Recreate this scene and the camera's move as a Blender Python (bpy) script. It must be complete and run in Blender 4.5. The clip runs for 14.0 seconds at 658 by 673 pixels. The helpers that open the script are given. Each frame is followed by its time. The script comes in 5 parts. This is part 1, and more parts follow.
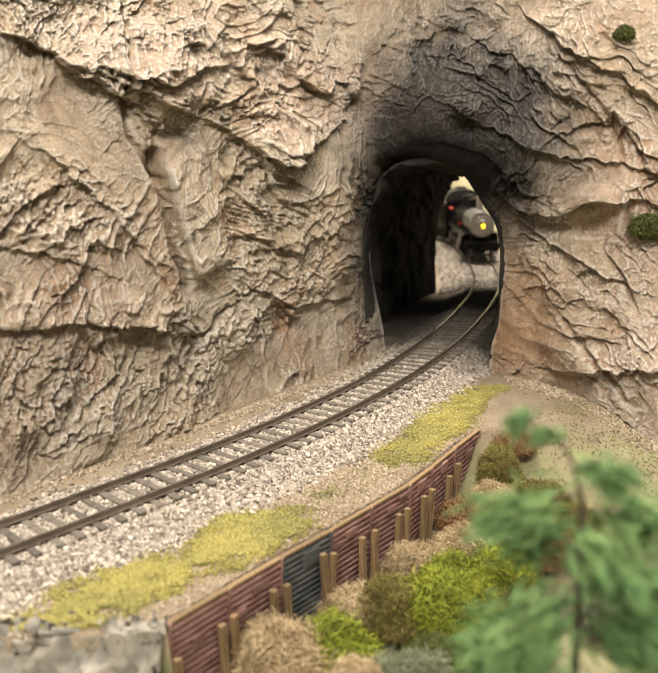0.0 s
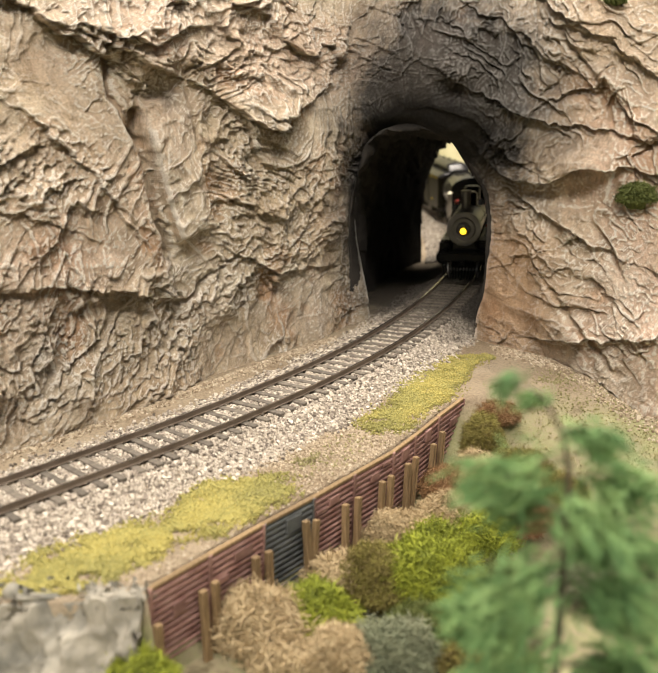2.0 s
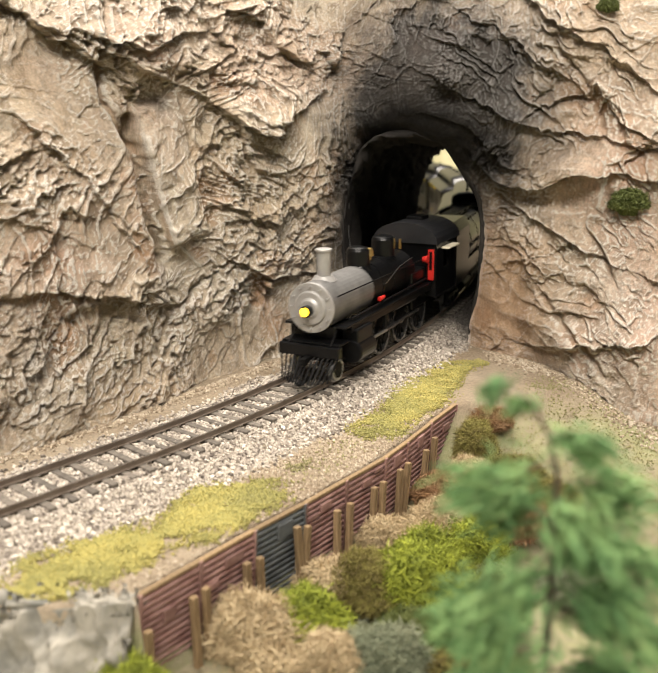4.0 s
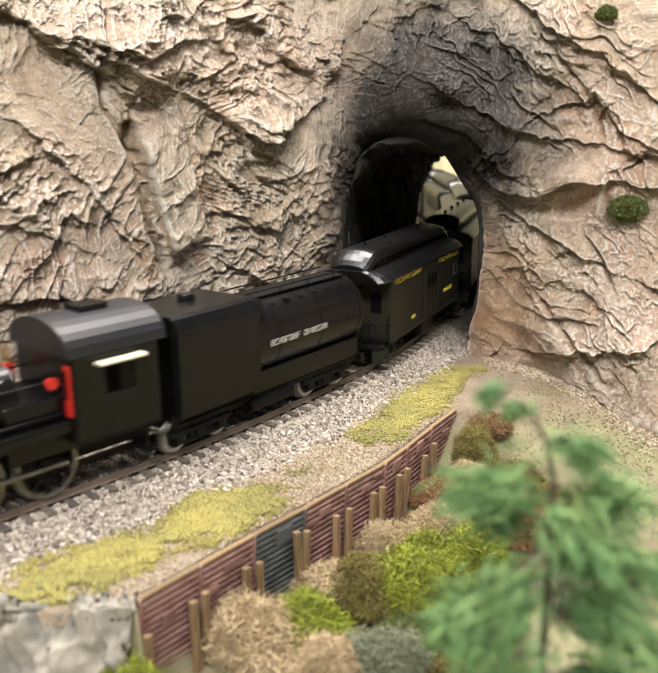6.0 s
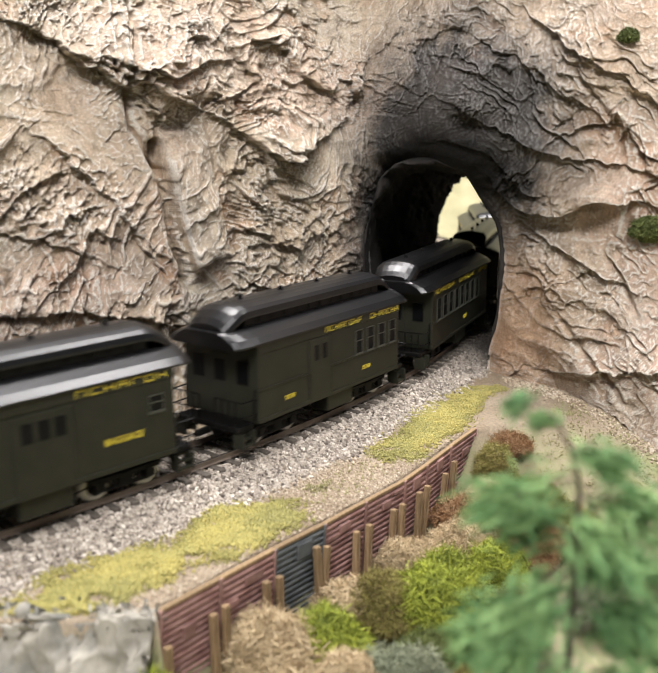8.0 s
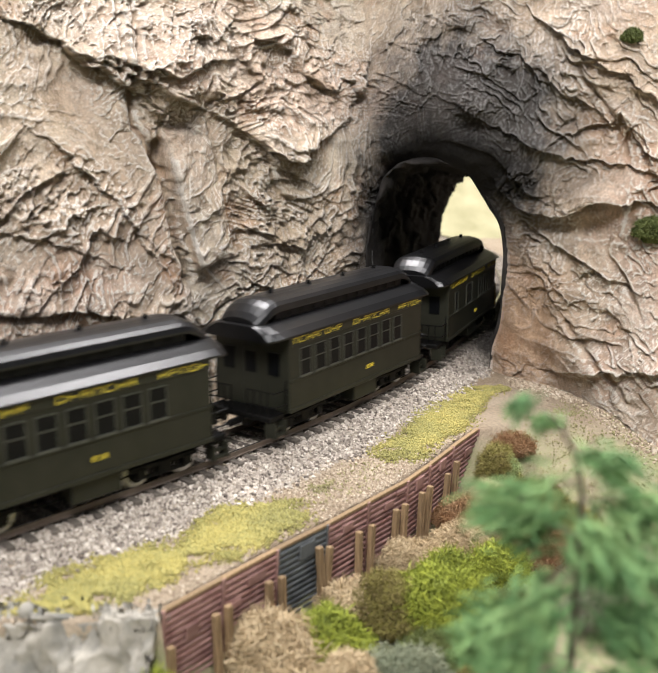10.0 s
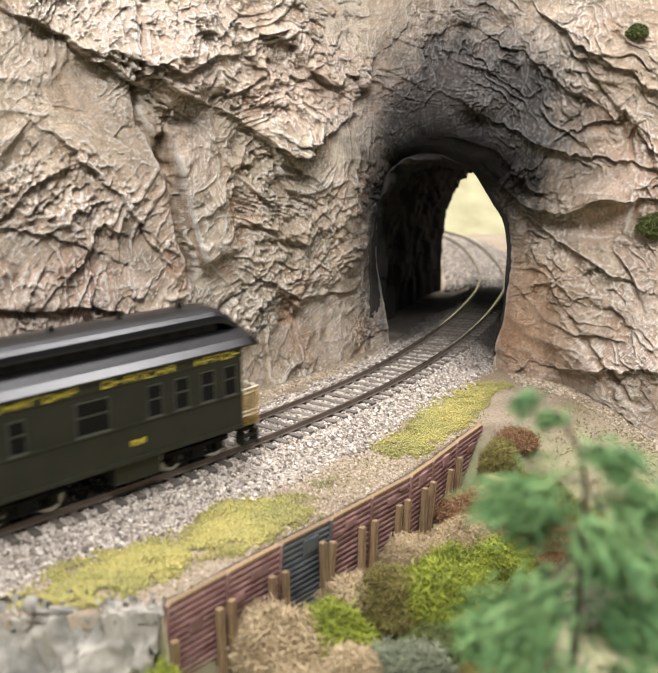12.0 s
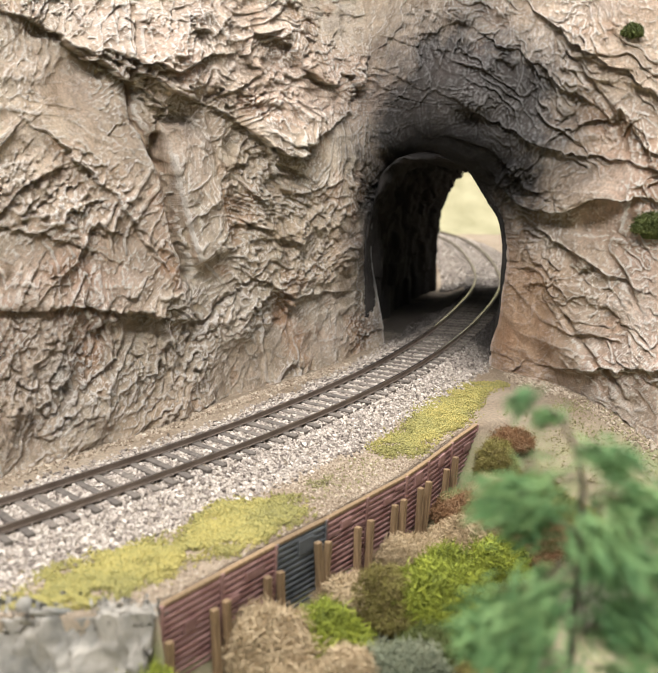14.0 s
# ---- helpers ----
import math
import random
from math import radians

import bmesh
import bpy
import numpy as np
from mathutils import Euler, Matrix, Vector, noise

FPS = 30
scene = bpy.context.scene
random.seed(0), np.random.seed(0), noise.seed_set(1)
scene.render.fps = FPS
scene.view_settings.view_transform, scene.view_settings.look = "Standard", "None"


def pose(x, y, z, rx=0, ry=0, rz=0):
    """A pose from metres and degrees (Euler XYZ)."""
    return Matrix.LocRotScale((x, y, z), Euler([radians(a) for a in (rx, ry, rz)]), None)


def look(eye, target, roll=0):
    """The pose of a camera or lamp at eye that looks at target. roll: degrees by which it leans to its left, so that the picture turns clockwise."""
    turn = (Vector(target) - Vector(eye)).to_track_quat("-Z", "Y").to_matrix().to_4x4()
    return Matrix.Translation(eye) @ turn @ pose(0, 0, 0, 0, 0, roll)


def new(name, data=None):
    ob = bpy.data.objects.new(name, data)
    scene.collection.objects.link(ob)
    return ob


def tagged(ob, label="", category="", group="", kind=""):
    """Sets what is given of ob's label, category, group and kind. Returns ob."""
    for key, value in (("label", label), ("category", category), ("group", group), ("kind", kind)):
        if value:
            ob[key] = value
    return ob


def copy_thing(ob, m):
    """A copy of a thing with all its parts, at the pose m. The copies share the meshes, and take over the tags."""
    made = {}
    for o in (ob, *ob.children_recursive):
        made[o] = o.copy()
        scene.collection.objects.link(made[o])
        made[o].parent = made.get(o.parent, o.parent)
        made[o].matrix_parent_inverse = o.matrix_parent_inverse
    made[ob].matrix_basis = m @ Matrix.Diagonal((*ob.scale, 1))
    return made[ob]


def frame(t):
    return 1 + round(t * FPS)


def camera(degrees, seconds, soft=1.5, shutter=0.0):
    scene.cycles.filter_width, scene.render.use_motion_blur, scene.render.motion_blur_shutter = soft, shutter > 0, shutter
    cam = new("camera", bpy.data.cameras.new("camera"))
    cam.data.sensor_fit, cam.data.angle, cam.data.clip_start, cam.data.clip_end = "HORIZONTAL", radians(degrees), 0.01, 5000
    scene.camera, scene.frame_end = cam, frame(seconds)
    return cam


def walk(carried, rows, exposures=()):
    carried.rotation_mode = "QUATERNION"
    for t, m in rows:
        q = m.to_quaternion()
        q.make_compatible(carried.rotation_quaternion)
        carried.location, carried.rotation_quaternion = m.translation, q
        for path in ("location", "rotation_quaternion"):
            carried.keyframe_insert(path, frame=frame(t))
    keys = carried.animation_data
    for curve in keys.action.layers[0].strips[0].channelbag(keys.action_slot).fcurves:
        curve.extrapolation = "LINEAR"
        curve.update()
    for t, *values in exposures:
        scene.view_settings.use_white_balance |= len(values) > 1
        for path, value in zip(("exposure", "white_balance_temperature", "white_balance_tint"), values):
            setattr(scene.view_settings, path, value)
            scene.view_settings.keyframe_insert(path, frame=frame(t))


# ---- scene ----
import itertools

MM = 0.001   # everything is laid out in millimetres: a table-top railway in 1:87

cam = camera(41.46, 14.0, 1.0, 0.5)
cam.data.dof.use_dof = True
cam.data.dof.focus_distance = 0.345
cam.data.dof.aperture_fstop = 19.0
# seconds, eye, target, roll
PATH = [
    (0, (-0.00835, -0.02429, 0.10716), (0.00294, 0.36432, 0.01305), -1.555),
    (0.5, (-0.00953, -0.02251, 0.10555), (0.00502, 0.36403, 0.00371), -1.156),
    (1, (-0.01002, -0.02172, 0.10469), (0.00509, 0.36338, -0.00238), -0.735),
    (1.5, (-0.00877, -0.02161, 0.10504), (0.00734, 0.36344, -0.00209), -0.815),
    (2, (-0.00816, -0.02131, 0.10489), (0.00979, 0.36361, -0.00242), -0.838),
    (2.5, (-0.00753, -0.02156, 0.10495), (0.01170, 0.36334, -0.00221), -0.854),
    (3, (-0.00734, -0.02125, 0.10467), (0.01242, 0.36386, -0.00161), -0.774),
    (5.5, (-0.00652, -0.02187, 0.10480), (0.01325, 0.36398, 0.00124), -0.664),
    (6, (-0.00674, -0.02258, 0.10484), (0.01300, 0.36375, 0.00308), -0.661),
    (6.5, (-0.00735, -0.02351, 0.10453), (0.00460, 0.36514, 0.01070), -0.878),
    (7, (-0.00781, -0.02345, 0.10386), (0.00427, 0.36555, 0.01148), -0.675),
    (7.5, (-0.00751, -0.02363, 0.10381), (0.00452, 0.36544, 0.01170), -0.591),
    (8, (-0.00849, -0.02420, 0.10309), (0.00388, 0.36497, 0.01147), -0.318),
    (10.5, (-0.00862, -0.02421, 0.10379), (0.00214, 0.36472, 0.01097), -0.314),
    (11, (-0.00888, -0.02420, 0.10372), (0.00133, 0.36458, 0.01018), -0.320),
    (11.5, (-0.00924, -0.02414, 0.10345), (0.00062, 0.36446, 0.00917), -0.158),
    (12, (-0.00895, -0.02455, 0.10377), (0.00093, 0.36406, 0.00953), -0.117),
    (12.5, (-0.00883, -0.02420, 0.10341), (0.00106, 0.36439, 0.00909), -0.028),
    (13, (-0.00990, -0.02446, 0.10298), (0.00049, 0.36424, 0.00915), 0.234),
    (13.5, (-0.00950, -0.02453, 0.10317), (0.00214, 0.36437, 0.01034), 0.094),
    (14, (-0.00889, -0.02362, 0.10318), (0.00318, 0.36498, 0.00914), -0.091),
]
walk(cam, [(t, look(eye, target, roll)) for t, eye, target, roll in PATH],
     [(0, 0.02, 6900, 12), (3, 0.08, 6800, 12), (5.5, 0.24, 6350, 13), (7.5, 0.2, 6050, 14), (11, 0.18, 5950, 14), (12.5, 0.1, 5950, 14), (14, 0.06, 6000, 14)])

# ---- light: a room lit by ceiling panels ----
world = bpy.data.worlds.new("room_light")
scene.world = world
world.use_nodes = True
world.node_tree.nodes["Background"].inputs[0].default_value = (1.0, 0.97, 0.92, 1)
world.node_tree.nodes["Background"].inputs[1].default_value = 0.20


def ceiling_panel(x, y, z, aim, sx, sy, watts, colour=(1.0, 0.94, 0.845)):
    data = bpy.data.lights.new("ceiling_panel", "AREA")
    data.shape, data.size, data.size_y, data.energy, data.color = "RECTANGLE", sx, sy, watts, colour
    ob = new("ceiling_panel", data)
    ob.matrix_world = look((x, y, z), aim)
    return ob


ceiling_panel(-0.1, -0.82, 1.28, (-0.05, 0.35, 0.05), 1.2, 0.22, 34.5)
ceiling_panel(-0.1, 0.32, 1.7, (0, 0.35, 0), 1.2, 0.22, 18.5)
ceiling_panel(0.1, 1.0, 1.7, (0.1, 0.95, 0), 1.2, 0.3, 52)


# ---- helpers of this scene ----
def part(name, bm, material, parent=None, label="", smooth=False, scale=MM):
    """Links a bmesh, in millimetres, as one mesh object."""
    if scale != 1:
        bmesh.ops.scale(bm, vec=(scale,) * 3, verts=bm.verts)
    me = bpy.data.meshes.new(name)
    bm.to_mesh(me)
    bm.free()
    if smooth:
        me.polygons.foreach_set("use_smooth", [True] * len(me.polygons))
    if material:
        me.materials.append(material)
    ob = new(name, me)
    if parent:
        ob.parent = parent
    if label:
        ob["label"] = label
    return ob


def mesh_ob(name, verts, faces, material, parent=None, smooth=False):
    """Links arrays of vertices (mm) and faces as one mesh object."""
    me = bpy.data.meshes.new(name)
    verts = np.asarray(verts, float) * MM
    faces = np.asarray(faces, int)
    n, k = faces.shape
    me.vertices.add(len(verts))
    me.vertices.foreach_set("co", verts.ravel())
    me.loops.add(n * k)
    me.loops.foreach_set("vertex_index", faces.ravel())
    me.polygons.add(n)
    me.polygons.foreach_set("loop_start", np.arange(n) * k)
    me.polygons.foreach_set("use_smooth", np.full(n, smooth))
    me.update(calc_edges=True)
    me.validate()
    if material:
        me.materials.append(material)
    ob = new(name, me)
    if parent:
        ob.parent = parent
    return ob


def empty(name, m=None, label="", category="", group="", kind=""):
    ob = new(name)
    if m is not None:
        ob.matrix_basis = m
    return tagged(ob, label, category, group, kind)


def add_box(bm, x0, x1, y0, y1, z0, z1, bevel=0.0, m=None):
    r = bmesh.ops.create_cube(bm, size=1)
    vs = r["verts"]
    for v in vs:
        v.co = Vector(((x0 + x1) / 2 + v.co.x * (x1 - x0), (y0 + y1) / 2 + v.co.y * (y1 - y0), (z0 + z1) / 2 + v.co.z * (z1 - z0)))
    if bevel:
        es = list({e for v in vs for e in v.link_edges})
        out = bmesh.ops.bevel(bm, geom=es, offset=bevel, segments=1, affect="EDGES", profile=0.5)
        vs = list({v for f in out["faces"] for v in f.verts} | {v for v in vs if v.is_valid})
    if m is not None:
        bmesh.ops.transform(bm, matrix=m, verts=vs)
    return vs


def box(x0, x1, y0, y1, z0, z1, bevel=0.0, m=None):
    bm = bmesh.new()
    add_box(bm, x0, x1, y0, y1, z0, z1, bevel, m)
    return bm


AX = {"x": Matrix.Rotation(radians(90), 4, "Y"), "y": Matrix.Rotation(radians(-90), 4, "X"), "z": Matrix.Identity(4)}


def add_cyl(bm, axis, c, r0, r1, length, seg=20, bevel=0.0):
    """A (tapered) cylinder round axis, centred at c."""
    r = bmesh.ops.create_cone(bm, cap_ends=True, segments=seg, radius1=r0, radius2=r1, depth=length)
    vs = r["verts"]
    if bevel:
        es = [e for e in {e for v in vs for e in v.link_edges} if any(len(f.verts) > 4 for f in e.link_faces)]
        out = bmesh.ops.bevel(bm, geom=es, offset=bevel, segments=2, affect="EDGES", profile=0.5)
        vs = list({v for f in out["faces"] for v in f.verts} | {v for v in vs if v.is_valid})
    bmesh.ops.transform(bm, matrix=Matrix.Translation(c) @ AX[axis], verts=vs)
    return vs


def cyl(axis, c, r0, r1, length, seg=20, bevel=0.0):
    bm = bmesh.new()
    add_cyl(bm, axis, c, r0, r1, length, seg, bevel)
    return bm


def add_rod(bm, a, b, r, seg=8):
    a, b = Vector(a), Vector(b)
    d = b - a
    vs = bmesh.ops.create_cone(bm, cap_ends=True, segments=seg, radius1=r, radius2=r, depth=d.length)["verts"]
    bmesh.ops.transform(bm, matrix=Matrix.Translation((a + b) / 2) @ d.to_track_quat("Z", "Y").to_matrix().to_4x4(), verts=vs)


def rod(points, r, seg=8):
    bm = bmesh.new()
    for a, b in zip(points, points[1:]):
        add_rod(bm, a, b, r, seg)
    return bm


def prism(profile, axis_len0, axis_len1):
    """A closed profile of (y, z) drawn along x."""
    bm = bmesh.new()
    a = [bm.verts.new((axis_len0, y, z)) for y, z in profile]
    b = [bm.verts.new((axis_len1, y, z)) for y, z in profile]
    n = len(profile)
    for i in range(n):
        bm.faces.new((a[i], a[(i + 1) % n], b[(i + 1) % n], b[i]))
    bm.faces.new(a[::-1])
    bm.faces.new(b)
    bmesh.ops.recalc_face_normals(bm, faces=bm.faces)
    return bm


# ---- noise on arrays ----
def _hash(ix, iy, iz, seed):
    h = (ix.astype(np.int64) * 374761393 + iy.astype(np.int64) * 668265263 + iz.astype(np.int64) * 2147483647 + seed * 974634777) & 0xFFFFFFFF
    h = ((h ^ (h >> 13)) * 1274126177) & 0xFFFFFFFF
    h = ((h ^ (h >> 16)) * 2246822519) & 0xFFFFFFFF
    return ((h ^ (h >> 15)) & 0xFFFFFF) / float(0xFFFFFF)


def vnoise(x, y, z=0.0, seed=0):
    """Smooth value noise, -1 to 1."""
    x, y, z = np.broadcast_arrays(np.asarray(x, float), np.asarray(y, float), np.asarray(z, float))
    i, j, k = np.floor(x), np.floor(y), np.floor(z)
    fx, fy, fz = x - i, y - j, z - k
    u, v, w = (f * f * f * (f * (f * 6 - 15) + 10) for f in (fx, fy, fz))
    out = 0
    for a in (0, 1):
        for b in (0, 1):
            for c in (0, 1):
                out = out + _hash(i + a, j + b, k + c, seed) * (u if a else 1 - u) * (v if b else 1 - v) * (w if c else 1 - w)
    return out * 2 - 1


def fbm(x, y, z=0.0, octaves=5, seed=0, gain=0.5):
    out, amp, tot = 0, 1.0, 0.0
    for o in range(octaves):
        f = 2.03 ** o
        out = out + amp * vnoise(x * f + 3.1 * o, y * f - 1.7 * o, np.asarray(z) * f, seed + o)
        tot += amp
        amp *= gain
    return out / tot


def ridged(x, y, z=0.0, octaves=4, seed=0, gain=0.55):
    out, amp, tot = 0, 1.0, 0.0
    for o in range(octaves):
        f = 2.1 ** o
        out = out + amp * (1 - 2 * np.abs(vnoise(x * f + 5.3 * o, y * f, np.asarray(z) * f, seed + o)))
        tot += amp
        amp *= gain
    return out / tot


def facets(x, y, seed=0):
    """Broken planes: every cell is a small plane with its own height and tilt. Returns the height and the distance to the cell's border."""
    i0, j0 = np.floor(x), np.floor(y)
    d1 = np.full(np.shape(x), 9.0)
    d2, h = d1.copy(), np.zeros(np.shape(x))
    zero = np.zeros(np.shape(x))
    for a in (-1, 0, 1):
        for b in (-1, 0, 1):
            i, j = i0 + a, j0 + b
            dx, dy = x - i - _hash(i, j, zero, seed), y - j - _hash(i, j, zero + 7, seed)
            d = np.hypot(dx, dy)
            plane = _hash(i, j, zero + 13, seed) - 0.5 + 1.5 * (_hash(i, j, zero + 17, seed) - 0.5) * dx + 1.5 * (_hash(i, j, zero + 19, seed) - 0.75) * dy
            near = d < d1
            d2 = np.where(near, d1, np.minimum(d2, d))
            h = np.where(near, plane, h)
            d1 = np.where(near, d, d1)
    return h, d2 - d1


def smooth01(v):
    v = np.clip(v, 0, 1)
    return v * v * (3 - 2 * v)


# ---- the track's centre line ----
LINE = [(-1260, -850), (-1000, -620), (-560, -233), (-400, -92), (-250, 47), (-150, 145), (-90.2, 203.2), (-71.2, 221.7), (-48, 245), (-20.6, 275.8), (13.8, 321),
        (36, 356), (63.5, 409), (82.5, 453), (108.9, 526), (122, 577), (130.5, 640), (136, 712), (136.5, 775), (131, 825), (113, 872),
        (84, 906), (45, 930), (0, 942), (-60, 946), (-300, 946), (-1100, 946), (-1500, 946)]


def even_line(knots):
    """A smooth line through the knots, one point a millimetre."""
    knots = np.array(knots, float)
    out = []
    for i in range(1, len(knots) - 2):
        p0, p1, p2, p3 = knots[i - 1:i + 3]
        t0, t1, t2, t3 = np.r_[0, np.cumsum([np.linalg.norm(b - a) ** 0.5 for a, b in ((p0, p1), (p1, p2), (p2, p3))])]
        for u in np.linspace(t1, t2, 40, endpoint=False):
            a1 = (t1 - u) / (t1 - t0) * p0 + (u - t0) / (t1 - t0) * p1
            a2 = (t2 - u) / (t2 - t1) * p1 + (u - t1) / (t2 - t1) * p2
            a3 = (t3 - u) / (t3 - t2) * p2 + (u - t2) / (t3 - t2) * p3
            b1 = (t2 - u) / (t2 - t0) * a1 + (u - t0) / (t2 - t0) * a2
            b2 = (t3 - u) / (t3 - t1) * a2 + (u - t1) / (t3 - t1) * a3
            out.append((t2 - u) / (t2 - t1) * b1 + (u - t1) / (t2 - t1) * b2)
    out = np.array(out)
    s = np.r_[0, np.cumsum(np.linalg.norm(np.diff(out, axis=0), axis=1))]
    even = np.arange(0, s[-1], 1.0)
    return np.stack([np.interp(even, s, out[:, 0]), np.interp(even, s, out[:, 1])], 1)


TRACK = even_line(LINE)
for _ in range(2):   # take out the small kinks between knots
    k = 41
    pad = np.concatenate([np.repeat(TRACK[:1], k // 2, 0), TRACK, np.repeat(TRACK[-1:], k // 2, 0)])
    TRACK[60:-60] = np.stack([np.convolve(pad[:, c], np.ones(k) / k, "valid") for c in (0, 1)], 1)[60:-60]
ORIGIN = int(np.argmin(np.hypot(TRACK[:, 0] + 90.2, TRACK[:, 1] - 203.2)))


def on_track(s):
    """Point of the centre line s millimetres past its origin towards the tunnel."""
    i = np.asarray(s, float) + ORIGIN
    n = np.arange(len(TRACK))
    return np.stack([np.interp(i, n, TRACK[:, 0]), np.interp(i, n, TRACK[:, 1])], -1)


def heading(s):
    d = on_track(np.asarray(s) + 2) - on_track(np.asarray(s) - 2)
    return np.arctan2(d[..., 1], d[..., 0])


def beside(s, off):
    """Off millimetres to the cliff's side (left of the way to the tunnel)."""
    h = heading(s)
    return on_track(s) + np.stack([-np.sin(h), np.cos(h)], -1) * np.asarray(off)[..., None]


# ---- materials ----
class Nodes:
    """A small builder of node materials."""

    def __init__(self, name, rough=0.8, metal=0.0, colour=(0.5, 0.5, 0.5), spec=0.5):
        self.m = bpy.data.materials.new(name)
        self.m.use_nodes = True
        self.t = self.m.node_tree
        self.b = self.t.nodes["Principled BSDF"]
        self.b.inputs["Roughness"].default_value = rough
        self.b.inputs["Metallic"].default_value = metal
        self.b.inputs["Base Color"].default_value = (*colour, 1)
        self.b.inputs["Specular IOR Level"].default_value = spec
        self.coord = self.t.nodes.new("ShaderNodeTexCoord").outputs["Object"]

    def link(self, a, b):
        self.t.links.new(a, b)

    def node(self, kind, **props):
        n = self.t.nodes.new(kind)
        for k, v in props.items():
            n.inputs[k].default_value = v
        return n

    def noise(self, scale, detail=6.0, rough=0.6, stretch=None, distort=0.0):
        n = self.node("ShaderNodeTexNoise", Scale=scale, Detail=detail, Roughness=rough, Distortion=distort)
        if stretch:
            mp = self.t.nodes.new("ShaderNodeMapping")
            mp.inputs["Scale"].default_value = stretch[:3]
            if len(stretch) > 3:
                mp.inputs["Rotation"].default_value = stretch[3:]
            self.link(self.coord, mp.inputs["Vector"])
            self.link(mp.outputs[0], n.inputs["Vector"])
        else:
            self.link(self.coord, n.inputs["Vector"])
        return n.outputs["Fac"]

    def ramp(self, fac, *stops):
        r = self.t.nodes.new("ShaderNodeValToRGB")
        el = r.color_ramp.elements
        while len(el) < len(stops):
            el.new(0.5)
        for e, (p, c) in zip(el, stops):
            e.position = p
            e.color = (*c, 1) if len(c) == 3 else c
        self.link(fac, r.inputs[0])
        return r.outputs[0]

    def mix(self, fac, a, b, kind="MIX"):
        n = self.t.nodes.new("ShaderNodeMix")
        n.data_type, n.blend_type = "RGBA", kind
        for sock, v in ((n.inputs[0], fac), (n.inputs[6], a), (n.inputs[7], b)):
            if isinstance(v, (int, float)):
                sock.default_value = v
            elif isinstance(v, tuple):
                sock.default_value = (*v, 1)
            else:
                self.link(v, sock)
        return n.outputs[2]

    def math(self, op, a, b=0.0, clamp=False):
        n = self.t.nodes.new("ShaderNodeMath")
        n.operation, n.use_clamp = op, clamp
        for sock, v in ((n.inputs[0], a), (n.inputs[1], b)):
            if isinstance(v, (int, float)):
                sock.default_value = v
            else:
                self.link(v, sock)
        return n.outputs[0]

    def colour(self, c):
        self.link(c, self.b.inputs["Base Color"])

    def rough(self, v):
        self.link(v, self.b.inputs["Roughness"])

    def bump(self, h, strength=0.5, dist=0.0005):
        n = self.node("ShaderNodeBump", Strength=strength, Distance=dist)
        self.link(h, n.inputs["Height"])
        self.link(n.outputs[0], self.b.inputs["Normal"])

    def island(self):
        return self.t.nodes.new("ShaderNodeNewGeometry").outputs["Random Per Island"]

    def each(self):
        return self.t.nodes.new("ShaderNodeObjectInfo").outputs["Random"]


def ellipsoid_mask(n, centre, size, soft):
    """1 inside an ellipsoid, fading out with a ragged border; metres."""
    mp = n.t.nodes.new("ShaderNodeMapping")
    mp.inputs["Location"].default_value = [-c / s for c, s in zip(centre, size)]
    mp.inputs["Scale"].default_value = [1 / s for s in size]
    n.link(n.coord, mp.inputs["Vector"])
    ln = n.t.nodes.new("ShaderNodeVectorMath")
    ln.operation = "LENGTH"
    n.link(mp.outputs[0], ln.inputs[0])
    ragged = n.math("ADD", ln.outputs["Value"], n.math("MULTIPLY", n.math("SUBTRACT", n.noise(60, 6, 0.7), 0.5), 0.8))
    return n.math("MULTIPLY", n.math("SUBTRACT", 1.0, ragged), 1 / soft, True)


